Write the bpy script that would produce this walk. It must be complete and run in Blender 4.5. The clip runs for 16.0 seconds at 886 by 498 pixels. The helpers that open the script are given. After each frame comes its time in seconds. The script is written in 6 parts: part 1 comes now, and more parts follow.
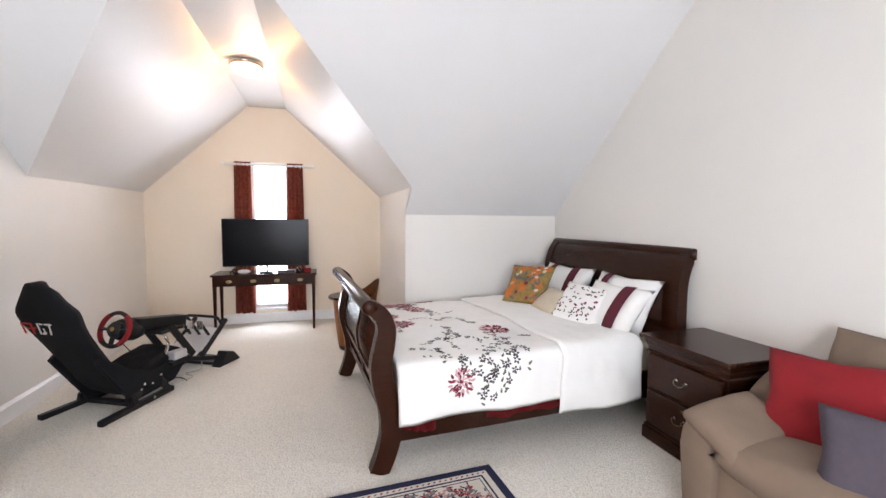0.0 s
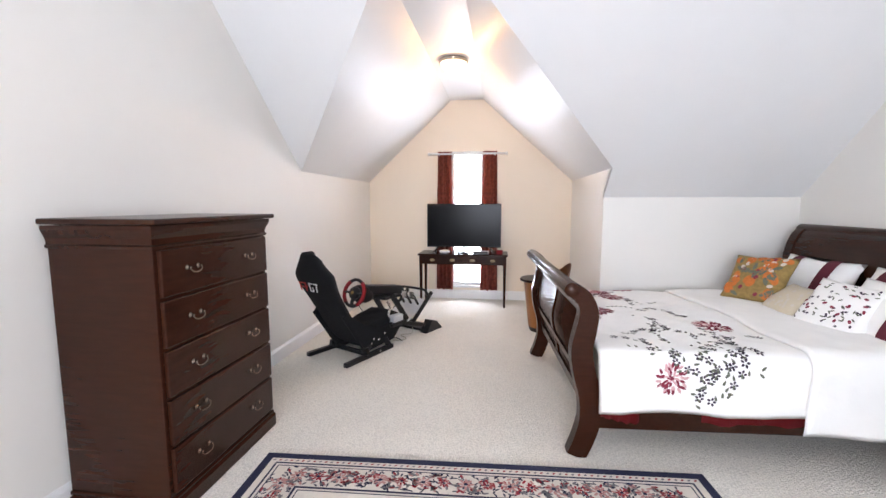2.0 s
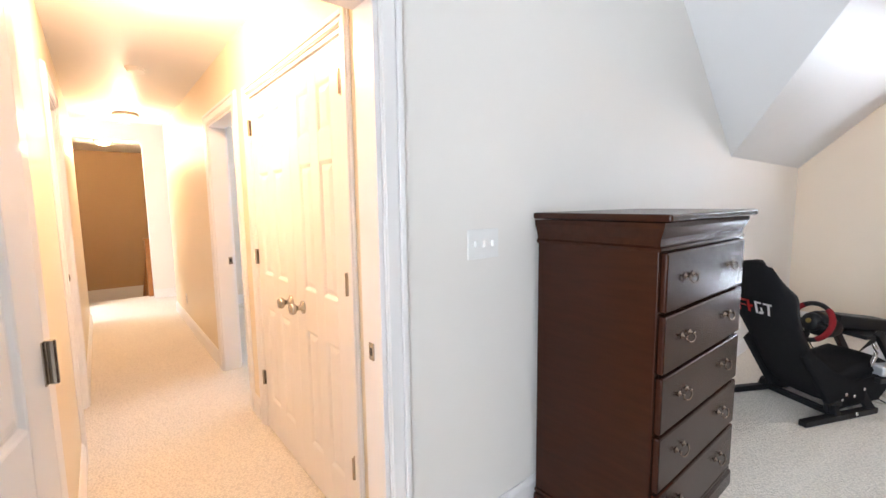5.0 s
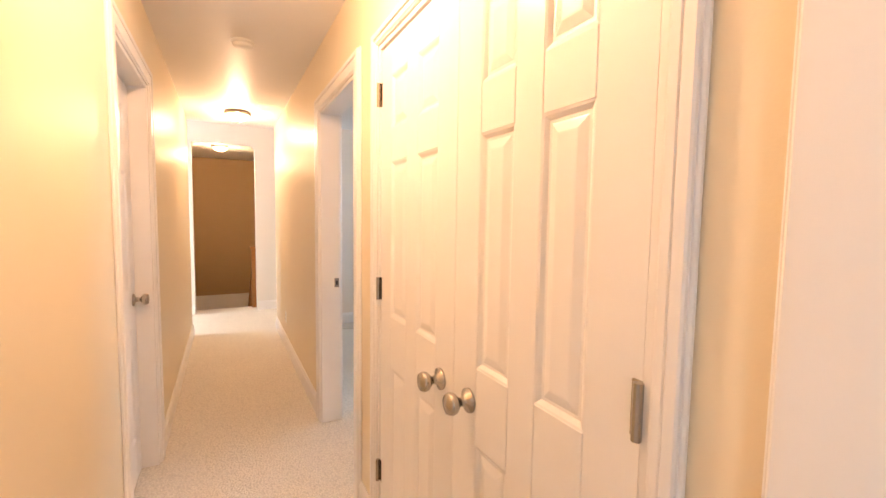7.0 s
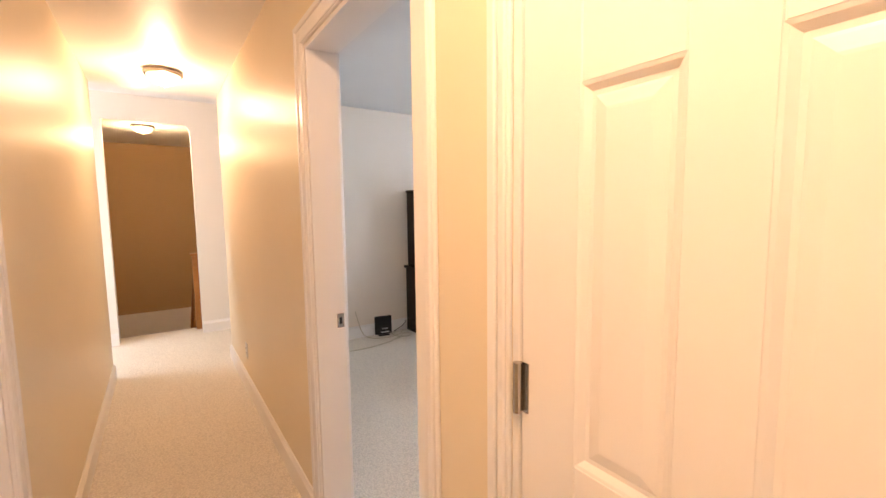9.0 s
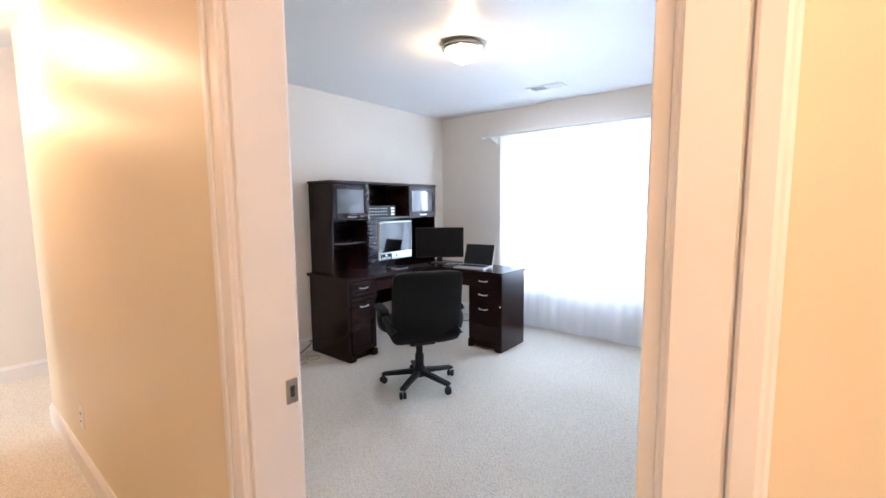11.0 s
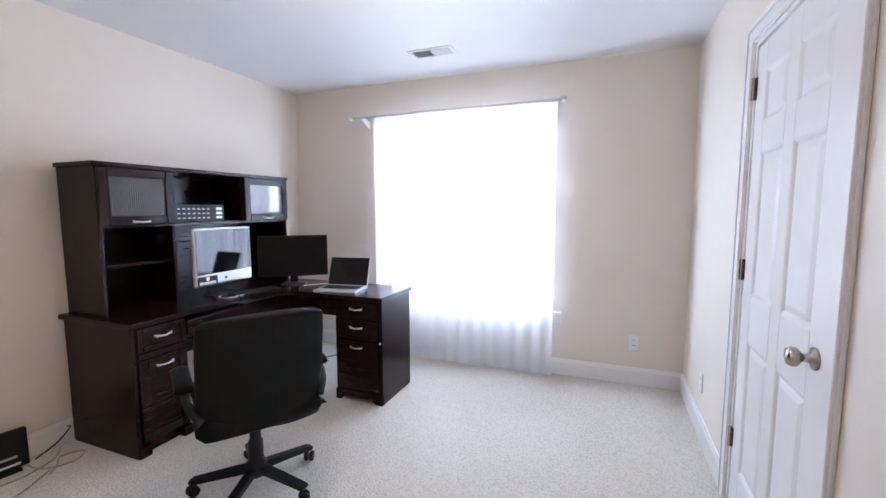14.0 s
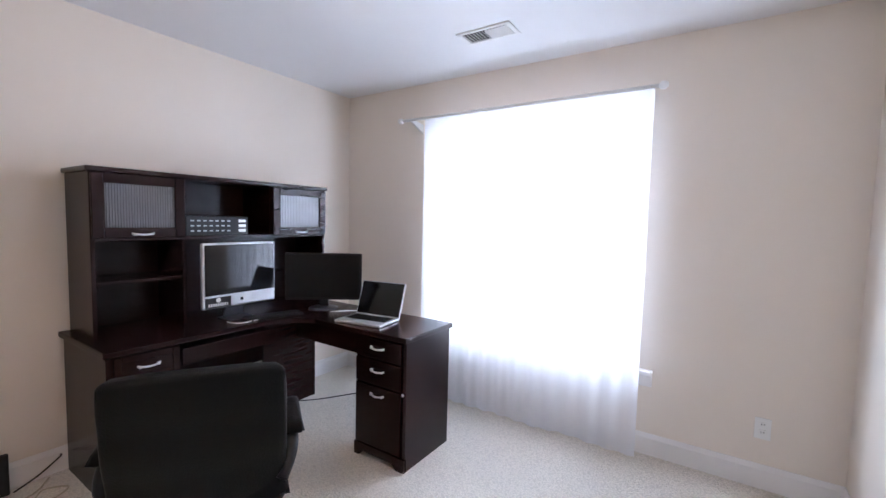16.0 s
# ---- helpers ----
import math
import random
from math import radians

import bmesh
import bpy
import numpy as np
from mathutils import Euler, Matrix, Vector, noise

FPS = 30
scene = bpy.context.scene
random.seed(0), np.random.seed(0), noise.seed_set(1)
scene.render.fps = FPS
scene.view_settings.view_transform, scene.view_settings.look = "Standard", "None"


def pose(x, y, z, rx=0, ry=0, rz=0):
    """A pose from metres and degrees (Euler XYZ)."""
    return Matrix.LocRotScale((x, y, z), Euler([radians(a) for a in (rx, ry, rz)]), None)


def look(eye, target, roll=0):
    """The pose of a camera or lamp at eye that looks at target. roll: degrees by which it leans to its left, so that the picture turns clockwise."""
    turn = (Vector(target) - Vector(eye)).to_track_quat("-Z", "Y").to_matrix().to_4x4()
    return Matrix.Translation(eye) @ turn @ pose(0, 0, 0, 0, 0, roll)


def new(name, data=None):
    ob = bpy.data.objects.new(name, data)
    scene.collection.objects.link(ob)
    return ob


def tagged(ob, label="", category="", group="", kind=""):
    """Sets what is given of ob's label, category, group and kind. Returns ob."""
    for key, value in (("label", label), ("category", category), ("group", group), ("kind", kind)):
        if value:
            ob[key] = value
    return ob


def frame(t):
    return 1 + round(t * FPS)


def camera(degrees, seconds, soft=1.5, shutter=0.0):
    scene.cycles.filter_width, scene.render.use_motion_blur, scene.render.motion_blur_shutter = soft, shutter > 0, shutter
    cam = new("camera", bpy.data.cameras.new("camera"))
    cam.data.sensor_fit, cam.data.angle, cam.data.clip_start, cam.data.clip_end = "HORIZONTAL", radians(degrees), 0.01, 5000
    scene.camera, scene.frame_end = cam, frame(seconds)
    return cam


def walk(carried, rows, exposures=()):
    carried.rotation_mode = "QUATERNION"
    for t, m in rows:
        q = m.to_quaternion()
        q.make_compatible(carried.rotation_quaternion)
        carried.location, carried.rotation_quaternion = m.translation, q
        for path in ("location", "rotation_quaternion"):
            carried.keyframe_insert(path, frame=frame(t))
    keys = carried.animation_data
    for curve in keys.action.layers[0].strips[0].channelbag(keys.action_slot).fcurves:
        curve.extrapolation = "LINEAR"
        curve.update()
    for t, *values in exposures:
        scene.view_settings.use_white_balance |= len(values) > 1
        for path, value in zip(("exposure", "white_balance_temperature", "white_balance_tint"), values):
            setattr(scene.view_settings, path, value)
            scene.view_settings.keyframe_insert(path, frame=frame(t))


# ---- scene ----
cam = camera(93.0, 16.0)
PATH = [
    (0, (2.201, -0.79, 1.438), (2.768, 1.123, 1.294), 0.5),
    (0.5, (2.205, -0.789, 1.435), (2.552, 1.174, 1.263), 1.5),
    (1, (2.182, -0.813, 1.43), (2.332, 1.172, 1.232), 1.6),
    (1.5, (2.142, -0.829, 1.417), (2.09, 1.159, 1.202), 0.9),
    (2, (2.077, -0.834, 1.417), (1.804, 1.135, 1.202), 0.0),
    (2.5, (1.983, -0.845, 1.414), (1.468, 1.078, 1.222), -0.3),
    (3, (1.86, -0.874, 1.422), (1.099, 0.968, 1.262), 0.2),
    (3.5, (1.751, -0.903, 1.408), (0.765, 0.832, 1.273), 0.4),
    (4, (1.625, -0.868, 1.4), (0.438, 0.734, 1.246), -0.0),
    (4.5, (1.438, -0.783, 1.411), (0.064, 0.653, 1.198), -0.5),
    (5, (1.268, -0.736, 1.401), (-0.271, 0.522, 1.182), -0.7),
    (7.3, (0.009, -0.529, 1.376), (-1.763, 0.387, 1.231), 0.9),
    (8, (-0.42, -0.498, 1.381), (-2.156, 0.488, 1.258), 0.1),
    (8.2, (-0.538, -0.499, 1.391), (-2.261, 0.507, 1.255), -0.3),
    (10.3, (-1.402, -0.533, 1.408), (-2.827, 0.853, 1.186), -1.1),
    (10.5, (-1.506, -0.489, 1.378), (-2.882, 0.947, 1.165), -1.4),
    (11, (-1.670, -0.429, 1.385), (-2.922, 1.117, 1.176), -0.5),
    (11.5, (-1.795, -0.351, 1.415), (-2.895, 1.308, 1.225), -0.3),
    (12, (-1.911, -0.23, 1.381), (-2.879, 1.512, 1.21), -0.2),
    (12.5, (-2.019, -0.087, 1.381), (-2.890, 1.706, 1.213), 0.0),
    (13, (-2.122, 0.075, 1.375), (-2.907, 1.905, 1.193), 0.4),
    (13.5, (-2.204, 0.251, 1.38), (-2.936, 2.102, 1.183), 0.7),
    (14, (-2.246, 0.429, 1.362), (-2.972, 2.282, 1.164), -0.1),
    (14.5, (-2.252, 0.64, 1.394), (-3.063, 2.456, 1.183), -0.9),
    (15, (-2.268, 0.805, 1.379), (-3.173, 2.58, 1.202), -0.4),
    (15.5, (-2.274, 0.976, 1.389), (-3.287, 2.693, 1.229), 0.7),
    (16, (-2.266, 1.12, 1.396), (-3.371, 2.782, 1.255), 1.4),
]
walk(cam, [(t, look(eye, target, roll)) for t, eye, target, roll in PATH],
     exposures=[(0.0, 0.0, 6480, 14), (1.5, 0.05, 6350, 14), (3.0, 0.34, 6100, 15), (4.0, 0.32, 6050, 15), (5.2, -0.02, 6150, 9), (7.3, -0.50, 6750, 13), (8.2, -0.55, 6750, 13),
                (10.3, -0.54, 6200, 12), (11.0, -0.38, 5950, 11), (12.0, -0.38, 5750, 13), (13.5, -0.50, 6050, 16), (16.0, -0.76, 6250, 19)])

# ---- world and lights ----
world = bpy.data.worlds.new("sky")
scene.world = world
world.use_nodes = True
_n = world.node_tree.nodes
_sky = _n.new("ShaderNodeTexSky")
_sky.sky_type = "NISHITA"
_sky.sun_disc = False
_sky.sun_elevation = radians(45)
_sky.sun_rotation = radians(200)
world.node_tree.links.new(_sky.outputs[0], _n["Background"].inputs[0])
_n["Background"].inputs[1].default_value = 0.12


def area_lamp(name, m, sx, sy, power, color):
    d = bpy.data.lights.new(name, "AREA")
    d.shape, d.size, d.size_y, d.energy, d.color = "RECTANGLE", sx, sy, power, color
    ob = new(name, d)
    ob.matrix_world = m
    return ob


def bulb(name, place, power, color, radius=0.06):
    d = bpy.data.lights.new(name, "POINT")
    d.energy, d.color, d.shadow_soft_size = power, color, radius
    ob = new(name, d)
    ob.location = place
    return ob


DAY = (0.83, 0.90, 1.0)
DAY_OFFICE = (0.66, 0.81, 1.0)
WARM = (1.0, 0.66, 0.34)
WARM_HALL = (1.0, 0.60, 0.355)
# daylight in the window openings
area_lamp("daylight_gable", pose(1.58, 5.46, 1.15, -90, 0, 0), 0.44, 1.9, 42, DAY)
area_lamp("daylight_office", pose(-3.46, 4.02, 1.34, -90, 0, 0), 1.5, 1.55, 215, DAY_OFFICE)
# fill for the bedroom, from an added opening behind the camera
area_lamp("fill_back", pose(2.0, -2.66, 1.45, 90, 0, 0), 2.2, 1.4, 114, DAY)
area_lamp("daylight_landing", pose(-5.85, -2.4, 1.3, 90, 0, 0), 0.9, 1.6, 38, (0.90, 0.94, 1.0))
bulb("bulb_bedroom", (1.57, 3.64, 2.73), 13, (1.0, 0.50, 0.16))
bulb("bulb_office", (-3.44, 1.99, 2.30), 14, WARM)
bulb("bulb_hall", (-4.71, -0.41, 2.25), 44, WARM_HALL)
bulb("bulb_hall_near", (-1.04, -0.45, 2.26), 66, WARM_HALL)
bulb("bulb_stair", (-6.90, -0.59, 2.22), 50, WARM)


# ---- materials ----
def mat(name, color, rough=0.6, metal=0.0, scale=20.0, vary=0.06, bump=0.0, bump_scale=120.0, emit=0.0, spec=0.5, coat=0.0, island=0.0):
    m = bpy.data.materials.new(name)
    m.use_nodes = True
    nt = m.node_tree
    b = nt.nodes["Principled BSDF"]
    b.inputs["Roughness"].default_value = rough
    b.inputs["Metallic"].default_value = metal
    b.inputs["Specular IOR Level"].default_value = spec
    b.inputs["Coat Weight"].default_value = coat
    b.inputs["Coat Roughness"].default_value = 0.12
    tc = nt.nodes.new("ShaderNodeTexCoord")
    n1 = nt.nodes.new("ShaderNodeTexNoise")
    n1.inputs["Scale"].default_value = scale
    n1.inputs["Detail"].default_value = 6
    nt.links.new(tc.outputs["Object"], n1.inputs["Vector"])
    mix = nt.nodes.new("ShaderNodeMix")
    mix.data_type = "RGBA"
    mix.inputs[6].default_value = (*[c * (1 - vary) for c in color], 1)
    mix.inputs[7].default_value = (*[min(1, c * (1 + vary)) for c in color], 1)
    nt.links.new(n1.outputs["Fac"], mix.inputs[0])
    nt.links.new(mix.outputs[2], b.inputs["Base Color"])
    if bump:
        n2 = nt.nodes.new("ShaderNodeTexNoise")
        n2.inputs["Scale"].default_value = bump_scale
        n2.inputs["Detail"].default_value = 3
        nt.links.new(tc.outputs["Object"], n2.inputs["Vector"])
        bp = nt.nodes.new("ShaderNodeBump")
        bp.inputs["Strength"].default_value = bump
        bp.inputs["Distance"].default_value = 0.004
        nt.links.new(n2.outputs["Fac"], bp.inputs["Height"])
        nt.links.new(bp.outputs[0], b.inputs["Normal"])
    if emit:
        b.inputs["Emission Color"].default_value = (*color, 1)
        b.inputs["Emission Strength"].default_value = emit
    return m


def wood(name, dark, light, rough=0.3, stretch=(1, 1, 9), coat=0.3):
    m = mat(name, light, rough, coat=coat, spec=0.22)
    nt = m.node_tree
    mix = [n for n in nt.nodes if n.type == "MIX"][0]
    noi = [n for n in nt.nodes if n.type == "TEX_NOISE"][0]
    mp = nt.nodes.new("ShaderNodeMapping")
    mp.inputs["Scale"].default_value = stretch
    tc = [n for n in nt.nodes if n.type == "TEX_COORD"][0]
    nt.links.new(tc.outputs["Object"], mp.inputs["Vector"])
    nt.links.new(mp.outputs[0], noi.inputs["Vector"])
    noi.inputs["Scale"].default_value = 6
    noi.inputs["Distortion"].default_value = 0.15
    mix.inputs[6].default_value = (*dark, 1)
    mix.inputs[7].default_value = (*light, 1)
    return m


def carpet_material():
    m = mat("carpet_loop", (0.78, 0.735, 0.66), 0.95, scale=2.2, vary=0.05, spec=0.1)
    nt = m.node_tree
    b = nt.nodes["Principled BSDF"]
    tc = [n for n in nt.nodes if n.type == "TEX_COORD"][0]
    mix = [n for n in nt.nodes if n.type == "MIX"][0]
    v = nt.nodes.new("ShaderNodeTexVoronoi")
    v.inputs["Scale"].default_value = 105
    nt.links.new(tc.outputs["Object"], v.inputs["Vector"])
    ramp = nt.nodes.new("ShaderNodeMapRange")
    ramp.inputs[1].default_value, ramp.inputs[2].default_value = 0.0, 0.8
    ramp.inputs[3].default_value, ramp.inputs[4].default_value = 1.12, 0.84
    nt.links.new(v.outputs["Distance"], ramp.inputs[0])
    mul = nt.nodes.new("ShaderNodeMix")
    mul.data_type, mul.blend_type = "RGBA", "MULTIPLY"
    mul.inputs[0].default_value = 1
    nt.links.new(mix.outputs[2], mul.inputs[6])
    nt.links.new(ramp.outputs[0], mul.inputs[7])
    nt.links.new(mul.outputs[2], b.inputs["Base Color"])
    bp = nt.nodes.new("ShaderNodeBump")
    bp.inputs["Strength"].default_value, bp.inputs["Distance"].default_value = 0.8, 0.006
    bp.invert = True
    nt.links.new(v.outputs["Distance"], bp.inputs["Height"])
    nt.links.new(bp.outputs[0], b.inputs["Normal"])
    return m


def sheer_material():
    m = bpy.data.materials.new("sheer_fabric")
    m.use_nodes = True
    nt = m.node_tree
    nt.nodes.clear()
    out = nt.nodes.new("ShaderNodeOutputMaterial")
    tr = nt.nodes.new("ShaderNodeBsdfTranslucent")
    tr.inputs[0].default_value = (0.92, 0.93, 0.96, 1)
    tp = nt.nodes.new("ShaderNodeBsdfTransparent")
    df = nt.nodes.new("ShaderNodeBsdfDiffuse")
    df.inputs[0].default_value = (0.88, 0.88, 0.92, 1)
    a, c = nt.nodes.new("ShaderNodeMixShader"), nt.nodes.new("ShaderNodeMixShader")
    a.inputs[0].default_value = 0.42
    nt.links.new(tr.outputs[0], a.inputs[1])
    nt.links.new(df.outputs[0], a.inputs[2])
    c.inputs[0].default_value = 0.80
    nt.links.new(tp.outputs[0], c.inputs[1])
    nt.links.new(a.outputs[0], c.inputs[2])
    nt.links.new(c.outputs[0], out.inputs[0])
    return m


def glass_material(name, tint, rough=0.05):
    m = bpy.data.materials.new(name)
    m.use_nodes = True
    b = m.node_tree.nodes["Principled BSDF"]
    b.inputs["Base Color"].default_value = (*tint, 1)
    b.inputs["Roughness"].default_value = rough
    b.inputs["Transmission Weight"].default_value = 1.0
    return m


M_WALL = mat("cream_wall_paint", (0.80, 0.73, 0.645), 0.55, scale=3, vary=0.02, bump=0.08, bump_scale=180)
M_WALLB = mat("pale_wall_paint", (0.81, 0.785, 0.74), 0.5, scale=3, vary=0.02, bump=0.08, bump_scale=180)
M_GABLE = mat("peach_wall_paint", (0.82, 0.72, 0.59), 0.6, scale=3, vary=0.02, bump=0.08, bump_scale=180)
M_HALL = mat("hall_wall_paint", (0.80, 0.71, 0.54), 0.42, scale=3, vary=0.02, bump=0.06, bump_scale=180)
# tan stairwell paint, browned to hold the shade on it
M_BROWN = mat("shaded_tan_paint", (0.45, 0.30, 0.16), 0.7, scale=3, vary=0.04)
M_CEIL = mat("white_ceiling_paint", (0.80, 0.80, 0.80), 0.45, scale=4, vary=0.02, bump=0.06, bump_scale=150)
M_TRIM = mat("white_trim_paint", (0.84, 0.83, 0.82), 0.3, scale=10, vary=0.02)
M_DOOR = mat("white_door_paint", (0.84, 0.83, 0.82), 0.28, scale=10, vary=0.02)
M_CARPET = carpet_material()
M_CHERRY = wood("cherry_wood", (0.019, 0.0055, 0.0025), (0.037, 0.0108, 0.0047), 0.26, coat=0.0)
M_CHERRYX = wood("cherry_wood_cross", (0.017, 0.0052, 0.0026), (0.038, 0.0118, 0.0054), 0.24, (7, 1, 6), 0.0)
M_ESPRESSO = wood("espresso_veneer", (0.0095, 0.0032, 0.0031), (0.018, 0.0058, 0.0055), 0.27, (1, 1, 8), 0.0)
M_BLACK = mat("black_plastic", (0.010, 0.010, 0.011), 0.45, scale=40, vary=0.15, spec=0.3)
M_SCREEN = mat("dark_glass_screen", (0.006, 0.006, 0.007), 0.06, scale=3, vary=0.1)
M_TV = mat("satin_tv_screen", (0.004, 0.004, 0.005), 0.2, scale=3, vary=0.1, spec=0.12)
M_MATTESCREEN = mat("matte_screen", (0.006, 0.006, 0.007), 0.4, scale=3, vary=0.1, spec=0.2)
M_LEATHER = mat("black_leather", (0.004, 0.004, 0.004), 0.5, scale=30, vary=0.2, spec=0.14, bump=0.3, bump_scale=160)
M_RIGFAB = mat("black_woven_fabric", (0.010, 0.010, 0.011), 0.8, spec=0.15, scale=60, vary=0.2, bump=0.3, bump_scale=300)
M_RIGMETAL = mat("black_powder_coat", (0.010, 0.010, 0.011), 0.4, spec=0.3, scale=60, vary=0.15)
M_NICKEL = mat("satin_nickel", (0.46, 0.42, 0.37), 0.22, 1.0, scale=30, vary=0.05)
M_BRASS = mat("aged_brass", (0.30, 0.22, 0.12), 0.35, 1.0, scale=30, vary=0.2)
M_CHROME = mat("bright_metal", (0.75, 0.74, 0.73), 0.2, 1.0, scale=30, vary=0.04)
M_SILVER = mat("silver_aluminium", (0.70, 0.71, 0.73), 0.35, 0.7, scale=30, vary=0.03)
# dark monitor foot; also a silver stand with its dark reflection painted in
M_GREYMETAL = mat("dark_and_reflecting_metal", (0.10, 0.10, 0.11), 0.3, 0.9, scale=30, vary=0.05)
M_WHITE = mat("white_plastic", (0.82, 0.82, 0.80), 0.35, scale=20, vary=0.02)
M_LINEN = mat("white_cotton", (0.86, 0.85, 0.82), 0.9, scale=8, vary=0.03, bump=0.35, bump_scale=25)
M_SHEET = mat("beige_sheet", (0.62, 0.55, 0.42), 0.9, scale=8, vary=0.05, bump=0.3, bump_scale=30)
M_BURG = mat("burgundy_cloth", (0.10, 0.010, 0.022), 0.85, scale=30, vary=0.15)
M_ROSE = mat("rose_embroidery", (0.22, 0.025, 0.05), 0.85, scale=60, vary=0.35)
M_PINK = mat("pale_pink_embroidery", (0.62, 0.38, 0.38), 0.85, scale=60, vary=0.2)
M_LEAF = mat("grey_green_embroidery", (0.13, 0.14, 0.10), 0.85, scale=60, vary=0.3)
M_INK = mat("dark_violet_embroidery", (0.05, 0.035, 0.055), 0.85, scale=60, vary=0.3)
M_REDFAB = mat("red_fabric", (0.22, 0.006, 0.010), 0.9, scale=12, vary=0.15, bump=0.3, bump_scale=60)
M_GREYFAB = mat("grey_violet_fabric", (0.075, 0.064, 0.083), 0.9, scale=40, vary=0.15, bump=0.3, bump_scale=200)
M_SOFA = mat("tan_microsuede", (0.20, 0.145, 0.105), 0.92, scale=5, vary=0.24, bump=0.9, bump_scale=9)
M_TAN = wood("tan_leather_wood", (0.20, 0.075, 0.02), (0.32, 0.13, 0.045), 0.4, (1, 1, 4), 0.2)
M_CURT = mat("red_damask", (0.27, 0.065, 0.040), 0.8, scale=24, vary=0.85, bump=0.2, bump_scale=60)
M_SHEER = sheer_material()
M_GLASS = glass_material("clear_glass", (0.97, 0.98, 0.98), 0.0)
M_RIBGLASS = mat("ribbed_glass", (0.10, 0.105, 0.12), 0.06, scale=5, vary=0.25, coat=1.0, spec=0.9)
M_OUTSIDE = mat("bright_overcast_sky", (0.95, 0.97, 1.0), 1.0, emit=5.0, vary=0.02)
M_LAMPGLASS = mat("lit_frosted_glass", (1.0, 0.86, 0.62), 0.4, emit=4.0, vary=0.02)
M_NAVY = mat("navy_wool", (0.012, 0.014, 0.045), 0.95, scale=60, vary=0.2, bump=0.4, bump_scale=300)
M_RUGBEIGE = mat("ivory_wool", (0.62, 0.57, 0.50), 0.95, scale=60, vary=0.12, bump=0.4, bump_scale=300)
M_RUGRED = mat("crimson_wool", (0.27, 0.02, 0.03), 0.95, scale=60, vary=0.2)
M_RUGGREY = mat("grey_wool", (0.16, 0.15, 0.16), 0.95, scale=60, vary=0.2)
M_RUGPINK = mat("dusty_pink_wool", (0.42, 0.22, 0.20), 0.95, scale=60, vary=0.2)
M_PULL = mat("antique_bronze", (0.20, 0.165, 0.13), 0.22, 1.0, scale=60, vary=0.35)
M_CABLE = mat("cream_cable", (0.50, 0.45, 0.34), 0.5)
M_OCHRE = mat("ochre_floral_fabric", (0.28, 0.19, 0.06), 0.9, scale=30, vary=0.5, bump=0.3, bump_scale=100)
M_ORANGE = mat("orange_print", (0.55, 0.16, 0.03), 0.9, scale=60, vary=0.3)
M_OAK = wood("honey_oak", (0.28, 0.11, 0.03), (0.40, 0.18, 0.06), 0.35, (1, 1, 6))


# ---- mesh helpers ----
def mesh_ob(name, bm, material, parent=None, label="", smooth=False):
    bmesh.ops.recalc_face_normals(bm, faces=bm.faces)
    me = bpy.data.meshes.new(name)
    bm.to_mesh(me)
    bm.free()
    if smooth:
        for p in me.polygons:
            p.use_smooth = True
    me.materials.append(material)
    ob = new(name, me)
    if parent:
        ob.parent = parent
    if label:
        ob["label"] = label
    return ob


def part(name, bm, material, parent, label="", smooth=False):
    return mesh_ob(name, bm, material, parent, label, smooth)


def thing(name, m, label, category, group=""):
    ob = new(name)
    ob.empty_display_size = 0.1
    ob.matrix_world = m if isinstance(m, Matrix) else pose(*m)
    return tagged(ob, label, category, group)


def B(x0, y0, z0, x1, y1, z1, bev=0.0, bm=None, seg=2):
    own = bm or bmesh.new()
    t = bmesh.new()
    vs = [t.verts.new((x, y, z)) for x in (x0, x1) for y in (y0, y1) for z in (z0, z1)]
    for f in ((0, 1, 3, 2), (4, 6, 7, 5), (0, 4, 5, 1), (2, 3, 7, 6), (0, 2, 6, 4), (1, 5, 7, 3)):
        t.faces.new([vs[i] for i in f])
    if bev:
        bmesh.ops.bevel(t, geom=list(t.edges), offset=bev, segments=seg, affect="EDGES", profile=0.5)
    merge(own, t)
    return own


def merge(bm, other, m=None):
    """Adds the geometry of other, which is freed, to bm."""
    if m is not None:
        bmesh.ops.transform(other, matrix=m, verts=other.verts)
    keep = {v: bm.verts.new(v.co) for v in other.verts}
    for f in other.faces:
        try:
            bm.faces.new([keep[v] for v in f.verts])
        except ValueError:
            pass
    other.free()
    return bm


def revolve(prof, n=24, bm=None, m=None):
    """A turned shape about z from (radius, height) pairs."""
    t = bmesh.new()
    rings = []
    for r, z in prof:
        if r < 1e-5:
            rings.append([t.verts.new((0, 0, z))])
        else:
            rings.append([t.verts.new((r * math.cos(2 * math.pi * i / n), r * math.sin(2 * math.pi * i / n), z)) for i in range(n)])
    for a, b in zip(rings, rings[1:]):
        for i in range(n):
            j = (i + 1) % n
            if len(a) == 1 and len(b) == 1:
                continue
            if len(a) == 1:
                t.faces.new((a[0], b[i], b[j]))
            elif len(b) == 1:
                t.faces.new((a[i], a[j], b[0]))
            else:
                t.faces.new((a[i], a[j], b[j], b[i]))
    if len(rings[0]) > 1:
        t.faces.new(rings[0][::-1])
    if len(rings[-1]) > 1:
        t.faces.new(rings[-1])
    return merge(bm or bmesh.new(), t, m)


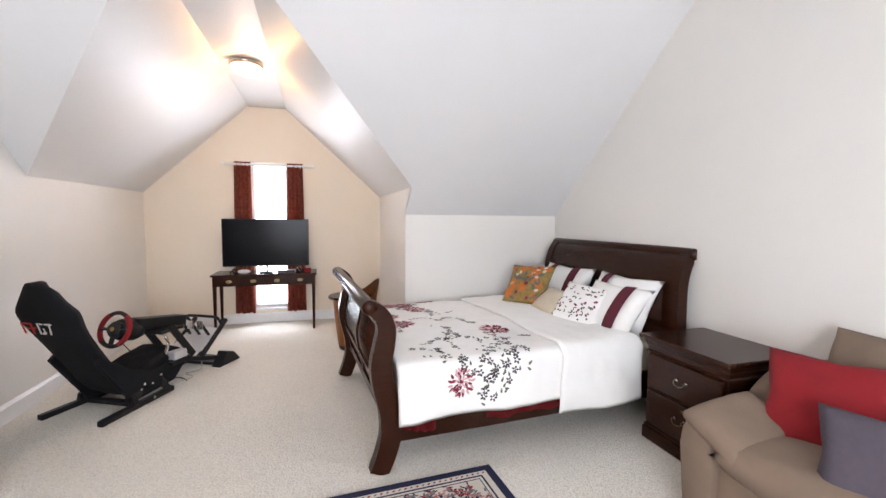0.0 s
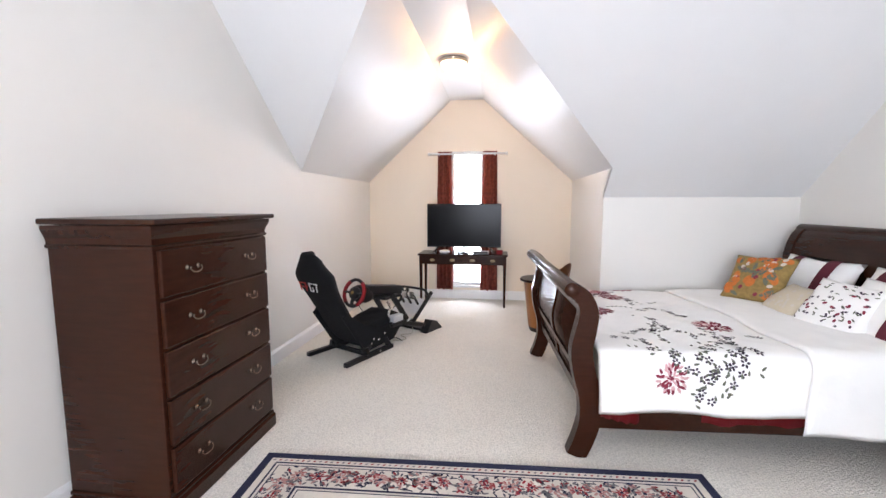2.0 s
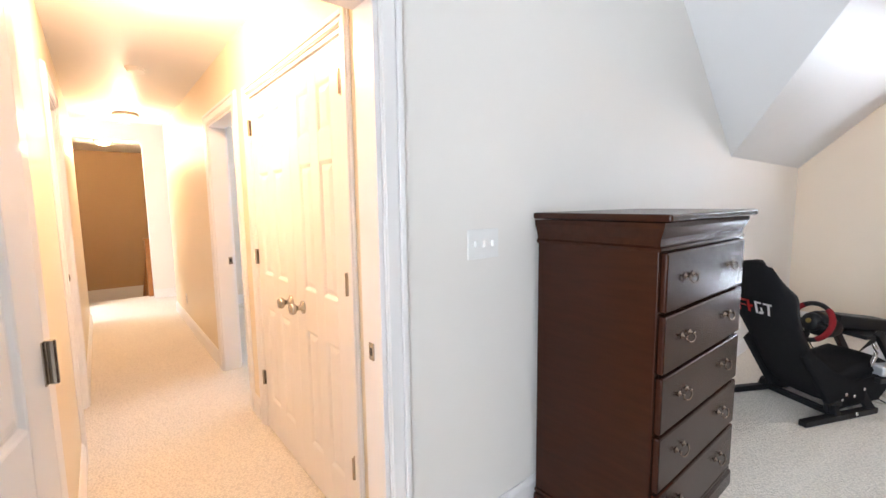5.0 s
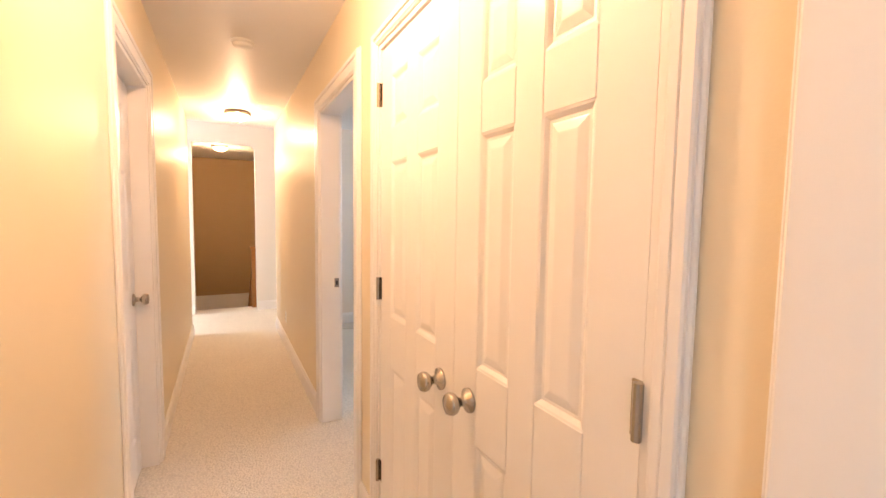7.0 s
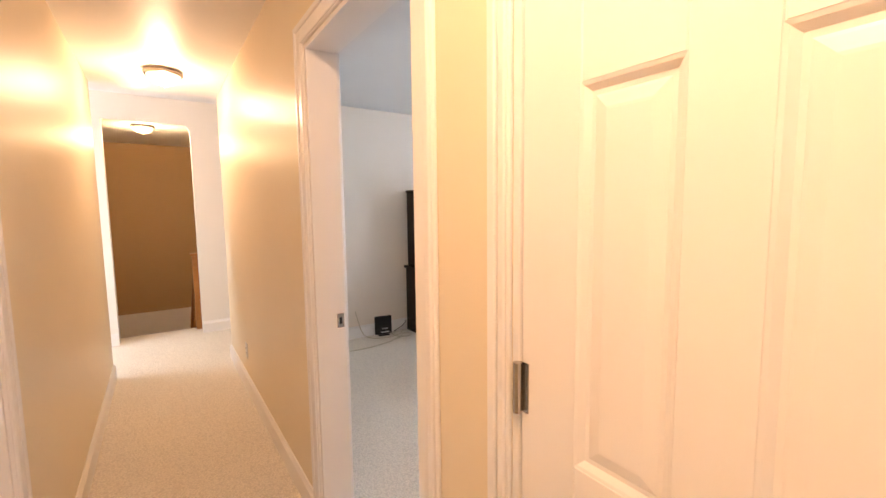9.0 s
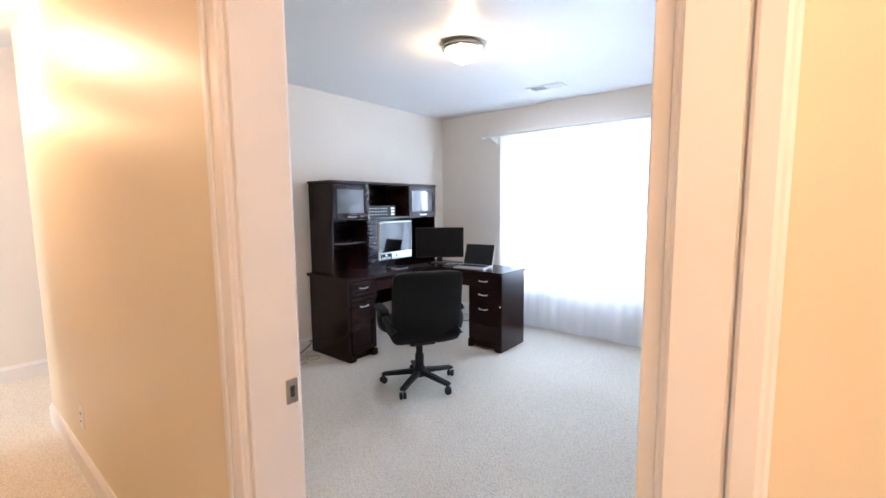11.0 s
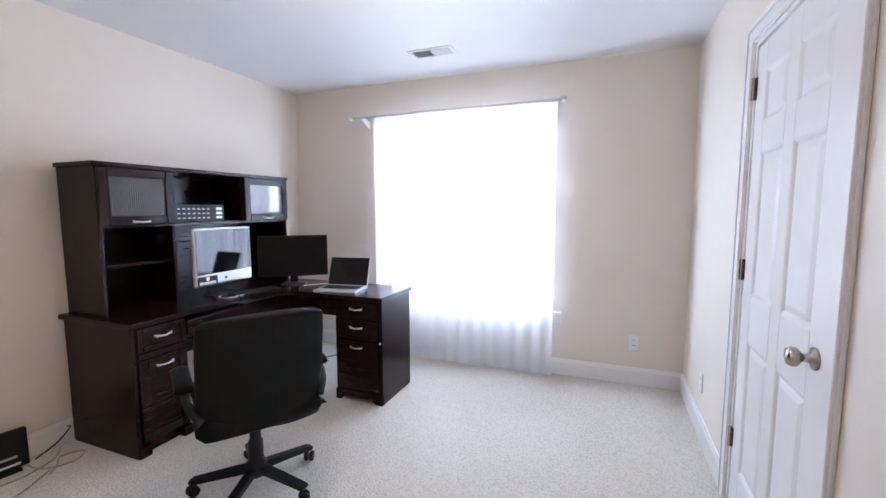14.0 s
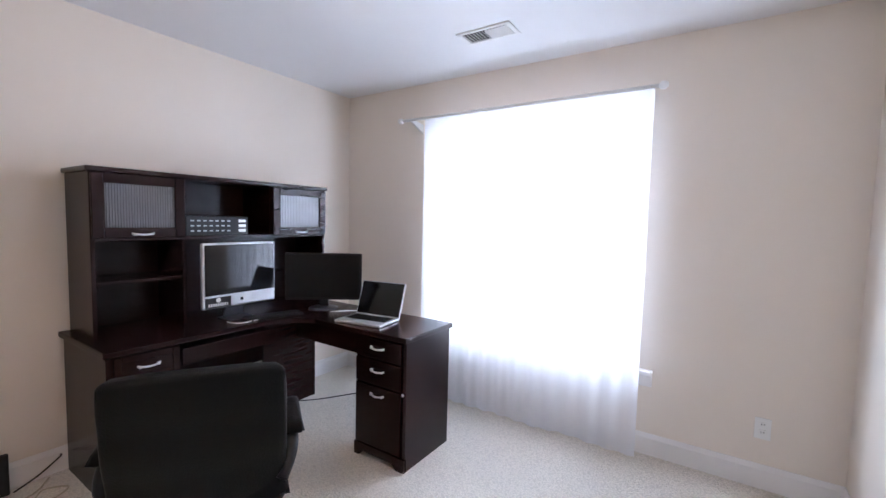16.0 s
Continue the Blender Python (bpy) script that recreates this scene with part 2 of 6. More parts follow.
def prism(pts, a0, a1, axis="y", bm=None, bev=0.0):
    """Extrudes a closed outline. axis y: pts are (x, z); x: (y, z); z: (x, y)."""
    t = bmesh.new()

    def put(p, a):
        return {"y": (p[0], a, p[1]), "x": (a, p[0], p[1]), "z": (p[0], p[1], a)}[axis]
    lo = [t.verts.new(put(p, a0)) for p in pts]
    hi = [t.verts.new(put(p, a1)) for p in pts]
    t.faces.new(lo[::-1])
    t.faces.new(hi)
    n = len(pts)
    for i in range(n):
        t.faces.new((lo[i], lo[(i + 1) % n], hi[(i + 1) % n], hi[i]))
    if bev:
        caps = [e for e in t.edges if (e.verts[0] in lo) == (e.verts[1] in lo)]
        bmesh.ops.bevel(t, geom=caps, offset=bev, segments=2, affect="EDGES", profile=0.5)
    return merge(bm or bmesh.new(), t)


def tube(pts, r, n=8, bm=None, closed=False):
    """A round bar along a line of points."""
    t = bmesh.new()
    P = [Vector(p) for p in pts]
    rings = []
    for i, p in enumerate(P):
        a = P[i - 1] if i or closed else p
        b = P[(i + 1) % len(P)] if i < len(P) - 1 or closed else p
        d = (b - a).normalized()
        u = d.cross(Vector((0, 0, 1)))
        u = u.normalized() if u.length > 1e-3 else Vector((1, 0, 0))
        w = u.cross(d)
        rings.append([t.verts.new(p + r * (math.cos(2 * math.pi * k / n) * u + math.sin(2 * math.pi * k / n) * w)) for k in range(n)])
    pairs = list(zip(rings, rings[1:])) + ([(rings[-1], rings[0])] if closed else [])
    for a, b in pairs:
        for k in range(n):
            t.faces.new((a[k], a[(k + 1) % n], b[(k + 1) % n], b[k]))
    if not closed:
        t.faces.new(rings[0][::-1])
        t.faces.new(rings[-1])
    return merge(bm or bmesh.new(), t)


def bar(a, b, w, h, bm=None):
    """A square-section bar from a to b."""
    a, b = Vector(a), Vector(b)
    d = b - a
    q = d.to_track_quat("Y", "Z").to_matrix().to_4x4()
    t = B(-w / 2, 0, -h / 2, w / 2, d.length, h / 2, min(w, h) * 0.12)
    return merge(bm or bmesh.new(), t, Matrix.Translation(a) @ q)


def spline(pts, n=8):
    """Points of a smooth line through the given ones."""
    P = [Vector(p) for p in pts]
    P = [2 * P[0] - P[1]] + P + [2 * P[-1] - P[-2]]
    out = []
    for i in range(1, len(P) - 2):
        for k in range(n):
            t = k / n
            out.append(0.5 * (2 * P[i] + (P[i + 1] - P[i - 1]) * t + (2 * P[i - 1] - 5 * P[i] + 4 * P[i + 1] - P[i + 2]) * t * t
                              + (3 * P[i] - P[i - 1] - 3 * P[i + 1] + P[i + 2]) * t ** 3))
    out.append(P[-2])
    return out


def ribbon(line, thick):
    """The outline of a band of given thickness about a line of (x, z)."""
    L, R = [], []
    for i, p in enumerate(line):
        a, b = line[max(i - 1, 0)], line[min(i + 1, len(line) - 1)]
        d = (b - a).normalized()
        n = Vector((-d[1], d[0]))
        w = thick(i / (len(line) - 1)) if callable(thick) else thick
        L.append(p + n * w / 2)
        R.append(p - n * w / 2)
    return [tuple(p) for p in L + R[::-1]]


def cushion(sx, sy, sz, bm=None, m=None, n=14, pinch=0.12, seed=0, power=0.38):
    """A stuffed pillow with pulled corners, lying flat, with slight creases."""
    t = bmesh.new()
    for side in (1, -1):
        g = []
        for i in range(n + 1):
            row = []
            for j in range(n + 1):
                u, v = 2 * i / n - 1, 2 * j / n - 1
                e = max(0.0, (1 - u * u) * (1 - v * v)) ** power
                k = 1 - pinch * (1 - abs(u * v)) * max(abs(u), abs(v)) ** 4
                c = 0.06 * noise.noise((u * 2 + seed, v * 2, side))
                row.append(t.verts.new((u * sx / 2 * k, v * sy / 2 * k, side * sz / 2 * e * (1 + c * 3))))
            g.append(row)
        for i in range(n):
            for j in range(n):
                t.faces.new((g[i][j], g[i + 1][j], g[i + 1][j + 1], g[i][j + 1]))
    bmesh.ops.remove_doubles(t, verts=t.verts, dist=0.0005)
    return merge(bm or bmesh.new(), t, m)


def setting(name, bm, material, label, category, smooth=False):
    return tagged(mesh_ob(name, bm, material, None, "", smooth), label, category, kind="structure")


def poly(pts, thick, bm=None):
    """A flat slab: the outline pts, with its thickness behind it (against its normal)."""
    t = bmesh.new()
    P = [Vector(p) for p in pts]
    nrm = (P[1] - P[0]).cross(P[2] - P[0]).normalized()
    a = [t.verts.new(p) for p in P]
    b = [t.verts.new(p - nrm * thick) for p in P]
    t.faces.new(a)
    t.faces.new(b[::-1])
    for i in range(len(P)):
        j = (i + 1) % len(P)
        t.faces.new((a[j], a[i], b[i], b[j]))
    return merge(bm or bmesh.new(), t)


def curve_thing(name, pts, r, material, label, category, parent=None):
    bm = tube(spline(pts, 8), r, 6)
    ob = mesh_ob(name, bm, material, parent, "", True)
    if parent is None:
        tagged(ob, label, category)
    return ob


# ---- structure ----
XL, XR = 0.10, 4.80            # bedroom: chest wall, headboard wall
YG, YB = 5.36, -2.60           # gable wall, back wall
XD, YK, YS = 3.06, 3.47, 3.17  # dormer cheek, knee wall, where the main slope meets the dormer walls
ZK, ZS, ZT, ZM = 1.475, 1.735, 2.89, 3.2
XT0, XT1 = 1.33, 1.80          # flat strip at the top of the dormer
RISE = (ZS - ZK) / (YK - YS)
YT = YS - (ZT - ZS) / RISE
YM = YS - (ZM - ZS) / RISE
OX0, OX1, OY0, OY1, OZ = -5.16, -1.69, 0.12, 3.885, 2.47   # office
HY0, HY1, HZ, HX1 = -0.90, 0.0, 2.44, -5.30                # hall
LX, LY0, LY1 = -6.42, -2.5, 1.4                             # landing
BX0, BX1 = -1.43, -0.19        # hall closet opening
DX0, DX1 = -2.592, -1.752        # office doorway
CY0, CY1 = 1.80, 2.61          # office closet doorway
EY0, EY1 = -0.86, -0.03        # bedroom doorway
LD0, LD1 = -2.50, -1.72        # hall left door
DH = 2.04

floor = setting("floor", B(-6.72, -3, -0.12, 5.2, 6.0, 0.0), M_CARPET, "cream looped berber carpet over the whole floor", "carpet")

# bedroom walls
bm = B(XL - 0.12, YB - 0.1, 0, XL, EY0, 3.3)
B(XL - 0.12, EY0, DH, XL, EY1, 3.3, bm=bm)
B(XL - 0.12, EY1, 0, XL, YG + 0.1, 3.3, bm=bm)
setting("wall_west", bm, M_WALLB, "pale painted bedroom wall with a doorway", "wall")
setting("wall_east", B(XR, YB - 0.1, 0, XR + 0.12, YK, 3.3), M_WALLB, "pale painted wall behind the headboard", "wall")
bm = B(XD + 0.06, YK, 0, XR + 0.12, YK + 0.1, ZK)
setting("wall_knee", bm, M_WALLB, "low painted knee wall under the sloped ceiling", "wall")
bm = prism([(YK, 0), (YG, 0), (YG, ZS + 0.02), (YS, ZS + 0.02), (YK, ZK + 0.02)], XD, XD + 0.06, "x")
setting("wall_dormer", bm, M_WALLB, "pale painted side wall of the dormer", "wall")
# gable wall with a tall narrow window
WX0, WX1, WZ0, WZ1 = 1.34, 1.82, 0.20, 2.17
bm = B(XL, YG, 0, WX0, YG + 0.14, 3.1)
B(WX1, YG, 0, XD + 0.1, YG + 0.14, 3.1, bm=bm)
B(WX0, YG, 0, WX1, YG + 0.14, WZ0, bm=bm)
B(WX0, YG, WZ1, WX1, YG + 0.14, 3.1, bm=bm)
setting("wall_gable", bm, M_GABLE, "peach painted gable wall with a tall window", "wall")
# unseen back wall; its wide opening is added to let fill light in
bm = B(XL, YB - 0.12, 0, 0.9, YB, 3.3)
B(3.1, YB - 0.12, 0, XR, YB, 3.3, bm=bm)
B(0.9, YB - 0.12, 0, 3.1, YB, 0.75, bm=bm)
B(0.9, YB - 0.12, 2.15, 3.1, YB, 3.3, bm=bm)
setting("wall_back", bm, M_WALLB, "pale painted back wall, unseen, with an added window opening", "wall")

# bedroom ceiling: main slope in two pieces beside the dormer, the strip above it, dormer slopes
bm = poly([(XD, YK, ZK), (XR, YK, ZK), (XR, YM, ZM), (XT1, YM, ZM), (XT1, YT, ZT), (XD, YS, ZS)], 0.05)
poly([(XL, YS, ZS), (XT0, YT, ZT), (XT0, YM, ZM), (XL, YM, ZM)], 0.05, bm)
poly([(XT0, YT, ZT), (XT1, YT, ZT), (XT1, YM, ZM), (XT0, YM, ZM)], 0.05, bm)
poly([(XL, YS, ZS), (XL, YG, ZS), (XT0, YG, ZT), (XT0, YT, ZT)], 0.05, bm)
poly([(XD, YS, ZS), (XT1, YT, ZT), (XT1, YG, ZT), (XD, YG, ZS)], 0.05, bm)
poly([(XT0, YT, ZT), (XT0, YG, ZT), (XT1, YG, ZT), (XT1, YT, ZT)], 0.05, bm)
poly([(XL, YM, ZM), (XR, YM, ZM), (XR, YB, ZM), (XL, YB, ZM)], 0.05, bm)
setting("ceiling", bm, M_CEIL, "white vaulted attic ceiling with a dormer", "ceiling")
B_OFF = B(OX0 - 0.1, OY0, OZ, OX1 + 0.1, OY1 + 0.1, OZ + 0.08)
setting("ceiling_office", B_OFF, M_CEIL, "flat white painted office ceiling", "ceiling")
setting("ceiling_hall", B(HX1, HY0 - 0.1, HZ, XL - 0.12, OY0 - 0.001, HZ + 0.08), M_CEIL, "flat white painted hallway ceiling", "ceiling")
setting("ceiling_landing", B(LX - 0.12, LY0, 2.62, HX1 + 0.1, LY1, 2.70), M_CEIL, "flat white painted landing ceiling", "ceiling")

# hall and office walls
bm = B(BX1, 0, 0, XL - 0.12, 0.12, HZ)
B(BX0, 0, DH, BX1, 0.12, HZ, bm=bm)
B(DX1, 0, 0, BX0, 0.12, HZ, bm=bm)
B(DX0, 0, DH, DX1, 0.12, HZ, bm=bm)
B(HX1, 0, 0, DX0, 0.12, HZ, bm=bm)
B(HX1, 0, HZ, OX1, 0.12, OZ + 0.15, bm=bm)
setting("wall_hall_north", bm, M_HALL, "cream satin hallway wall with two doorways", "wall")
bm = B(LD1, HY0 - 0.12, 0, XL - 0.12, HY0, HZ)
B(LD0, HY0 - 0.12, DH, LD1, HY0, HZ, bm=bm)
B(HX1, HY0 - 0.12, 0, LD0, HY0, HZ, bm=bm)
setting("wall_hall_south", bm, M_HALL, "cream satin hallway wall with one doorway", "wall")
setting("wall_hall_header", B(HX1 - 0.06, HY0 - 0.1, HZ, HX1, HY1 + 0.1, 2.618), M_CEIL, "white drop between hallway and landing ceilings", "wall")
OWX0, OWX1, OWZ0, OWZ1 = -4.17, -2.65, 0.52, 2.08
bm = B(OX0 - 0.12, OY1, 0, OWX0, OY1 + 0.14, OZ)
B(OWX1, OY1, 0, OX1 + 0.12, OY1 + 0.14, OZ, bm=bm)
B(OWX0, OY1, 0, OWX1, OY1 + 0.14, OWZ0, bm=bm)
B(OWX0, OY1, OWZ1, OWX1, OY1 + 0.14, OZ, bm=bm)
setting("wall_office_window", bm, M_WALL, "cream painted office wall round a wide window", "wall")
setting("wall_office_west", B(OX0 - 0.12, OY0, 0, OX0, OY1, OZ), M_WALL, "cream painted office wall behind the desk", "wall")
bm = B(OX1, OY0, 0, OX1 + 0.12, CY0, OZ)
B(OX1, CY0, DH, OX1 + 0.12, CY1, OZ, bm=bm)
B(OX1, CY1, 0, OX1 + 0.12, OY1, OZ, bm=bm)
setting("wall_office_east", bm, M_WALL, "cream painted office wall with a closet door", "wall")
setting("wall_office_south", B(OX0, OY0, 0, DX0 - 0.0, OY0 + 0.004, OZ), M_WALL, "cream painted office wall beside the door", "wall")
bm = B(BX0 - 0.2, 0.7, 0, XL - 0.12, 0.8, HZ)
setting("wall_closet_back", bm, M_WALL, "cream closet back wall", "wall")

# landing and stairwell
SY0, SY1, SZ = -0.93, -0.155, 2.35
bm = B(LX - 0.12, LY0, 0, LX, SY0, 2.62)
B(LX - 0.12, SY1, 0, LX, LY1, 2.62, bm=bm)
B(LX - 0.12, SY0, SZ, LX, SY1, 2.62, bm=bm)
prism([(SY1 + 0.01, SZ + 0.01)] + [(SY1 - 0.07 + 0.07 * math.cos(radians(a)), SZ - 0.07 + 0.07 * math.sin(radians(a))) for a in range(0, 91, 15)], LX - 0.119, LX - 0.001, "x", bm)
setting("wall_landing", bm, M_WALLB, "pale landing wall with an opening to the stairs", "wall")
setting("wall_landing_north", B(LX - 0.12, LY1, 0, HX1 - 0.0, LY1 + 0.1, 2.62), M_WALLB, "pale landing end wall", "wall")
bm = B(LX - 0.12, LY0 - 0.1, 0, HX1 + 0.1, LY0, 0.5)
B(LX - 0.12, LY0 - 0.1, 2.1, HX1 + 0.1, LY0, 2.62, bm=bm)
B(LX - 0.12, LY0 - 0.1, 0.5, LX + 0.1, LY0, 2.1, bm=bm)
B(HX1 - 0.1, LY0 - 0.1, 0.5, HX1 + 0.1, LY0, 2.1, bm=bm)
setting("wall_landing_south", bm, M_WALLB, "pale landing wall with a window", "wall")
setting("wall_landing_east", B(HX1 - 0.001, LY0, 0, HX1 + 0.1, HY0 - 0.12, 2.62), M_WALLB, "pale landing wall", "wall")
setting("wall_landing_east_north", B(HX1 + 0.001, 0.12, 0, OX0 - 0.12, LY1, 2.62), M_WALLB, "pale landing wall", "wall")
# upper stairwell walls: tan, with their shade in the brown colour
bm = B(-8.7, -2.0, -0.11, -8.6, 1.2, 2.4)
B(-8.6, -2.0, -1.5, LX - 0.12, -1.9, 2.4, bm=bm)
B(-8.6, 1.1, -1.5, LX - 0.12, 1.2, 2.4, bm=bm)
setting("wall_stairwell", bm, M_BROWN, "tan stairwell wall, its shade put into the colour", "wall")
# the light on the lower wall is painted as a white band
setting("wall_stairwell_lower", B(-8.7, -1.9, -1.5, -8.59, 1.1, -0.11), M_TRIM, "lit lower part of the stairwell wall, painted white", "wall")
setting("floor_stairwell", B(-8.7, -2.0, -1.62, -6.72, 1.2, -1.5), M_CARPET, "cream carpet on the lower stair landing", "carpet")
setting("wall_stair_riser", B(-6.72, -1.9, -1.5, -6.70, 1.1, -0.121), M_TRIM, "white wall under the landing edge", "wall")
setting("ceiling_stairwell", B(-8.7, -2.0, 2.4, LX - 0.12, 1.2, 2.48), M_CEIL, "flat ceiling over the stairwell", "ceiling")

# baseboards
BOARD_H, BOARD_T = 0.13, 0.016


def baseboard(x0, y0, x1, y1, nx, ny):
    """A run of baseboard along a wall whose normal is (nx, ny)."""
    prof = [(0, 0), (BOARD_T, 0), (BOARD_T, BOARD_H - 0.025), (BOARD_T * 0.6, BOARD_H - 0.012), (BOARD_T * 0.35, BOARD_H), (0, BOARD_H)]
    t = bmesh.new()
    ends = []
    for x, y in ((x0, y0), (x1, y1)):
        ends.append([t.verts.new((x + nx * p[0], y + ny * p[0], p[1])) for p in prof])
    t.faces.new(ends[0])
    t.faces.new(ends[1][::-1])
    for i in range(len(prof)):
        j = (i + 1) % len(prof)
        t.faces.new((ends[0][i], ends[0][j], ends[1][j], ends[1][i]))
    return setting("baseboard", t, M_TRIM, "white painted wooden baseboard along the wall", "baseboard")


CW = 0.085  # casing width
for run in ((XL, EY1 + CW, XL, YG, 1, 0), (XL, YB, XL, EY0 - CW, 1, 0), (XL, YG, XD, YG, 0, -1), (XD, YG, XD, YK, -1, 0),
            (XD, YK, XR, YK, 0, -1), (XR, YK, XR, YB, -1, 0),
            (OX0, OY0, OX0, OY1, 1, 0), (OX0, OY1, OX1, OY1, 0, -1), (OX1, OY1, OX1, CY1 + CW, -1, 0), (OX1, CY0 - CW, OX1, OY0, -1, 0),
            (OX0, OY0 + 0.004, DX0 - CW, OY0 + 0.004, 0, 1),
            (XL - 0.12, 0, BX1 + CW, 0, 0, -1), (BX0 - CW, 0, DX1 + CW, 0, 0, -1), (DX0 - CW, 0, HX1, 0, 0, -1),
            (XL - 0.12, HY0, LD1 + CW, HY0, 0, 1), (LD0 - CW, HY0, HX1, HY0, 0, 1),
            (LX, SY0, LX, LY0, 1, 0), (LX, LY1, LX, SY1, 1, 0)):
    baseboard(*run)


# ---- doors ----
def casing(name, a0, a1, face, out, axis, label="white moulded door casing", CW=0.085):
    """Casing round a doorway from a0 to a1 along an axis, on the wall plane at face, standing out by the sign of out."""
    bm = bmesh.new()
    steps = ((0.0, CW, 0.012), (0.006, CW - 0.03, 0.018), (CW - 0.028, CW - 0.006, 0.022))
    for s0, s1, th in steps:
        for lo, hi, z0, z1 in ((a0 - s1, a0 - s0, 0, DH + s1), (a1 + s0, a1 + s1, 0, DH + s1), (a0 - s0, a1 + s0, DH + s0, DH + s1)):
            f0, f1 = sorted((face, face + out * th))
            if axis == "x":
                B(lo, f0, z0, hi, f1, z1, 0.003, bm, 1)
            else:
                B(f0, lo, z0, f1, hi, z1, 0.003, bm, 1)
    return setting("trim", bm, M_TRIM, label, "door casing")


def jamb(a0, a1, f0, f1, axis):
    bm = bmesh.new()
    for lo, hi, z0, z1 in ((a0, a0 + 0.018, 0, DH), (a1 - 0.018, a1, 0, DH), (a0 + 0.018, a1 - 0.018, DH - 0.018, DH)):
        if axis == "x":
            B(lo, f0 - 0.003, z0, hi, f1 + 0.003, z1, 0.002, bm, 1)
        else:
            B(f0 - 0.003, lo, z0, f1 + 0.003, hi, z1, 0.002, bm, 1)
    return setting("trim", bm, M_TRIM, "white painted door jamb lining", "door jamb")


for args in ((EY0, EY1, XL, 1, "y"), (EY0, EY1, XL - 0.12, -1, "y"), (DX0, DX1, 0, -1, "x"), (DX0, DX1, OY0 + 0.004, 1, "x"),
             (LD0, LD1, HY0, 1, "x"), (CY0, CY1, OX1, -1, "y")):
    casing("trim", *args)
casing("trim", BX0, BX1, 0, -1, "x", CW=0.055)
jamb(EY0, EY1, XL - 0.12, XL, "y")
jamb(BX0, BX1, 0, 0.12, "x")
jamb(DX0, DX1, 0, 0.12, "x")
jamb(LD0, LD1, HY0 - 0.12, HY0, "x")
jamb(CY0, CY1, OX1, OX1 + 0.12, "y")


def knob_mesh(bm, m):
    revolve([(0.032, 0), (0.032, 0.006), (0.014, 0.012), (0.011, 0.03), (0.018, 0.036), (0.027, 0.045), (0.029, 0.056), (0.024, 0.066), (0.0, 0.070)], 20, bm, m)


def panel_door(name, w, m, label, sides=(1,), knob_x=None, hinge_x=0.0, hinges=(-1,), cols=2):
    """A six-panel door leaf: x along its width from the hinge edge, y its thickness 0 to -0.035, z up."""
    th, h = 0.035, DH - 0.026
    d = thing(name, m, label, "door")
    d["kind"] = "structure"
    part("core", B(0, -th + 0.009, 0.008, w, -0.009, h), M_DOOR, d)
    st = 0.11 if w > 0.7 else 0.115
    mid = 0.09
    rows = ((0.22, 0.80), (1.00, 1.58), (1.70, h - 0.12))
    rails = ((0.008, 0.22), (0.80, 1.00), (1.58, 1.70), (h - 0.12, h))
    for y0, y1 in ((-0.009, 0), (-th, -th + 0.009)):
        bm = bmesh.new()
        for x0, x1 in ((0, st), (w - st, w), (w / 2 - mid / 2, w / 2 + mid / 2)):
            B(x0, y0, 0.008, x1, y1, h, 0.002, bm, 1)
        for z0, z1 in rails:
            B(st, y0, z0, w / 2 - mid / 2, y1, z1, 0.002, bm, 1)
            B(w / 2 + mid / 2, y0, z0, w - st, y1, z1, 0.002, bm, 1)
        part("frame", bm, M_DOOR, d)
        front = y1 == 0
        for x0, x1 in ((st, w / 2 - mid / 2), (w / 2 + mid / 2, w - st)):
            for z0, z1 in rows:
                t = bmesh.new()
                top, sign = (0.0, 1) if front else (-th, -1)
                rings = []
                for inset, depth in ((-0.001, 0.0006), (0.004, 0.0022), (0.013, 0.0085), (0.020, 0.0088), (0.024, 0.0072), (0.040, 0.0026), (0.044, 0.0022)):
                    y = top - sign * depth
                    rings.append([t.verts.new(p) for p in ((x0 + inset, y, z0 + inset), (x1 - inset, y, z0 + inset), (x1 - inset, y, z1 - inset), (x0 + inset, y, z1 - inset))])
                for a, b in zip(rings, rings[1:]):
                    for i in range(4):
                        t.faces.new((a[i], a[(i + 1) % 4], b[(i + 1) % 4], b[i]))
                t.faces.new(rings[-1])
                part("panel", t, M_DOOR, d)
    if knob_x is not None:
        for s in sides:
            bm = bmesh.new()
            y = 0 if s > 0 else -th
            knob_mesh(bm, pose(knob_x, y, 0.935 if w > 0.7 else 0.905, -90 if s > 0 else 90))
            part("knob", bm, M_NICKEL, d, "satin nickel door knob", True)
    for z in (1.849, 1.09, 0.328):
        for s in hinges:
            y = 0.0 if s > 0 else -th
            bm = revolve([(0.008, -0.045), (0.008, 0.045)], 10, None, pose(hinge_x, y + s * 0.011, z))
            B(hinge_x - 0.003, y - 0.001, z - 0.045, hinge_x + 0.018, y + s * 0.0025, z + 0.045, bm=bm)
            part("hinge", bm, M_NICKEL, d, "satin nickel hinge")
    return d


# hall closet: two leaves, closed; knob rose on the hall side
LEAF = (BX1 - BX0) / 2 - 0.021
panel_door("door_1", LEAF + 0.014, pose(BX0 + 0.02, 0.037, 0), "white six-panel closet door leaf, closed", (-1,), LEAF - 0.062, 0.0, (-1,))
panel_door("door_2", LEAF - 0.014, pose(BX1 - 0.02, 0.002, 0, 0, 0, 180), "white six-panel closet door leaf, closed", (1,), LEAF - 0.098, 0.0, (1,))
# hall left door, closed and set back in its frame
panel_door("door_3", LD1 - LD0 - 0.04, pose(LD1 - 0.02, HY0 - 0.112, 0, 0, 0, 180), "white six-panel door, closed, in the hallway", (-1,), LD1 - LD0 - 0.10, 0.0, ())
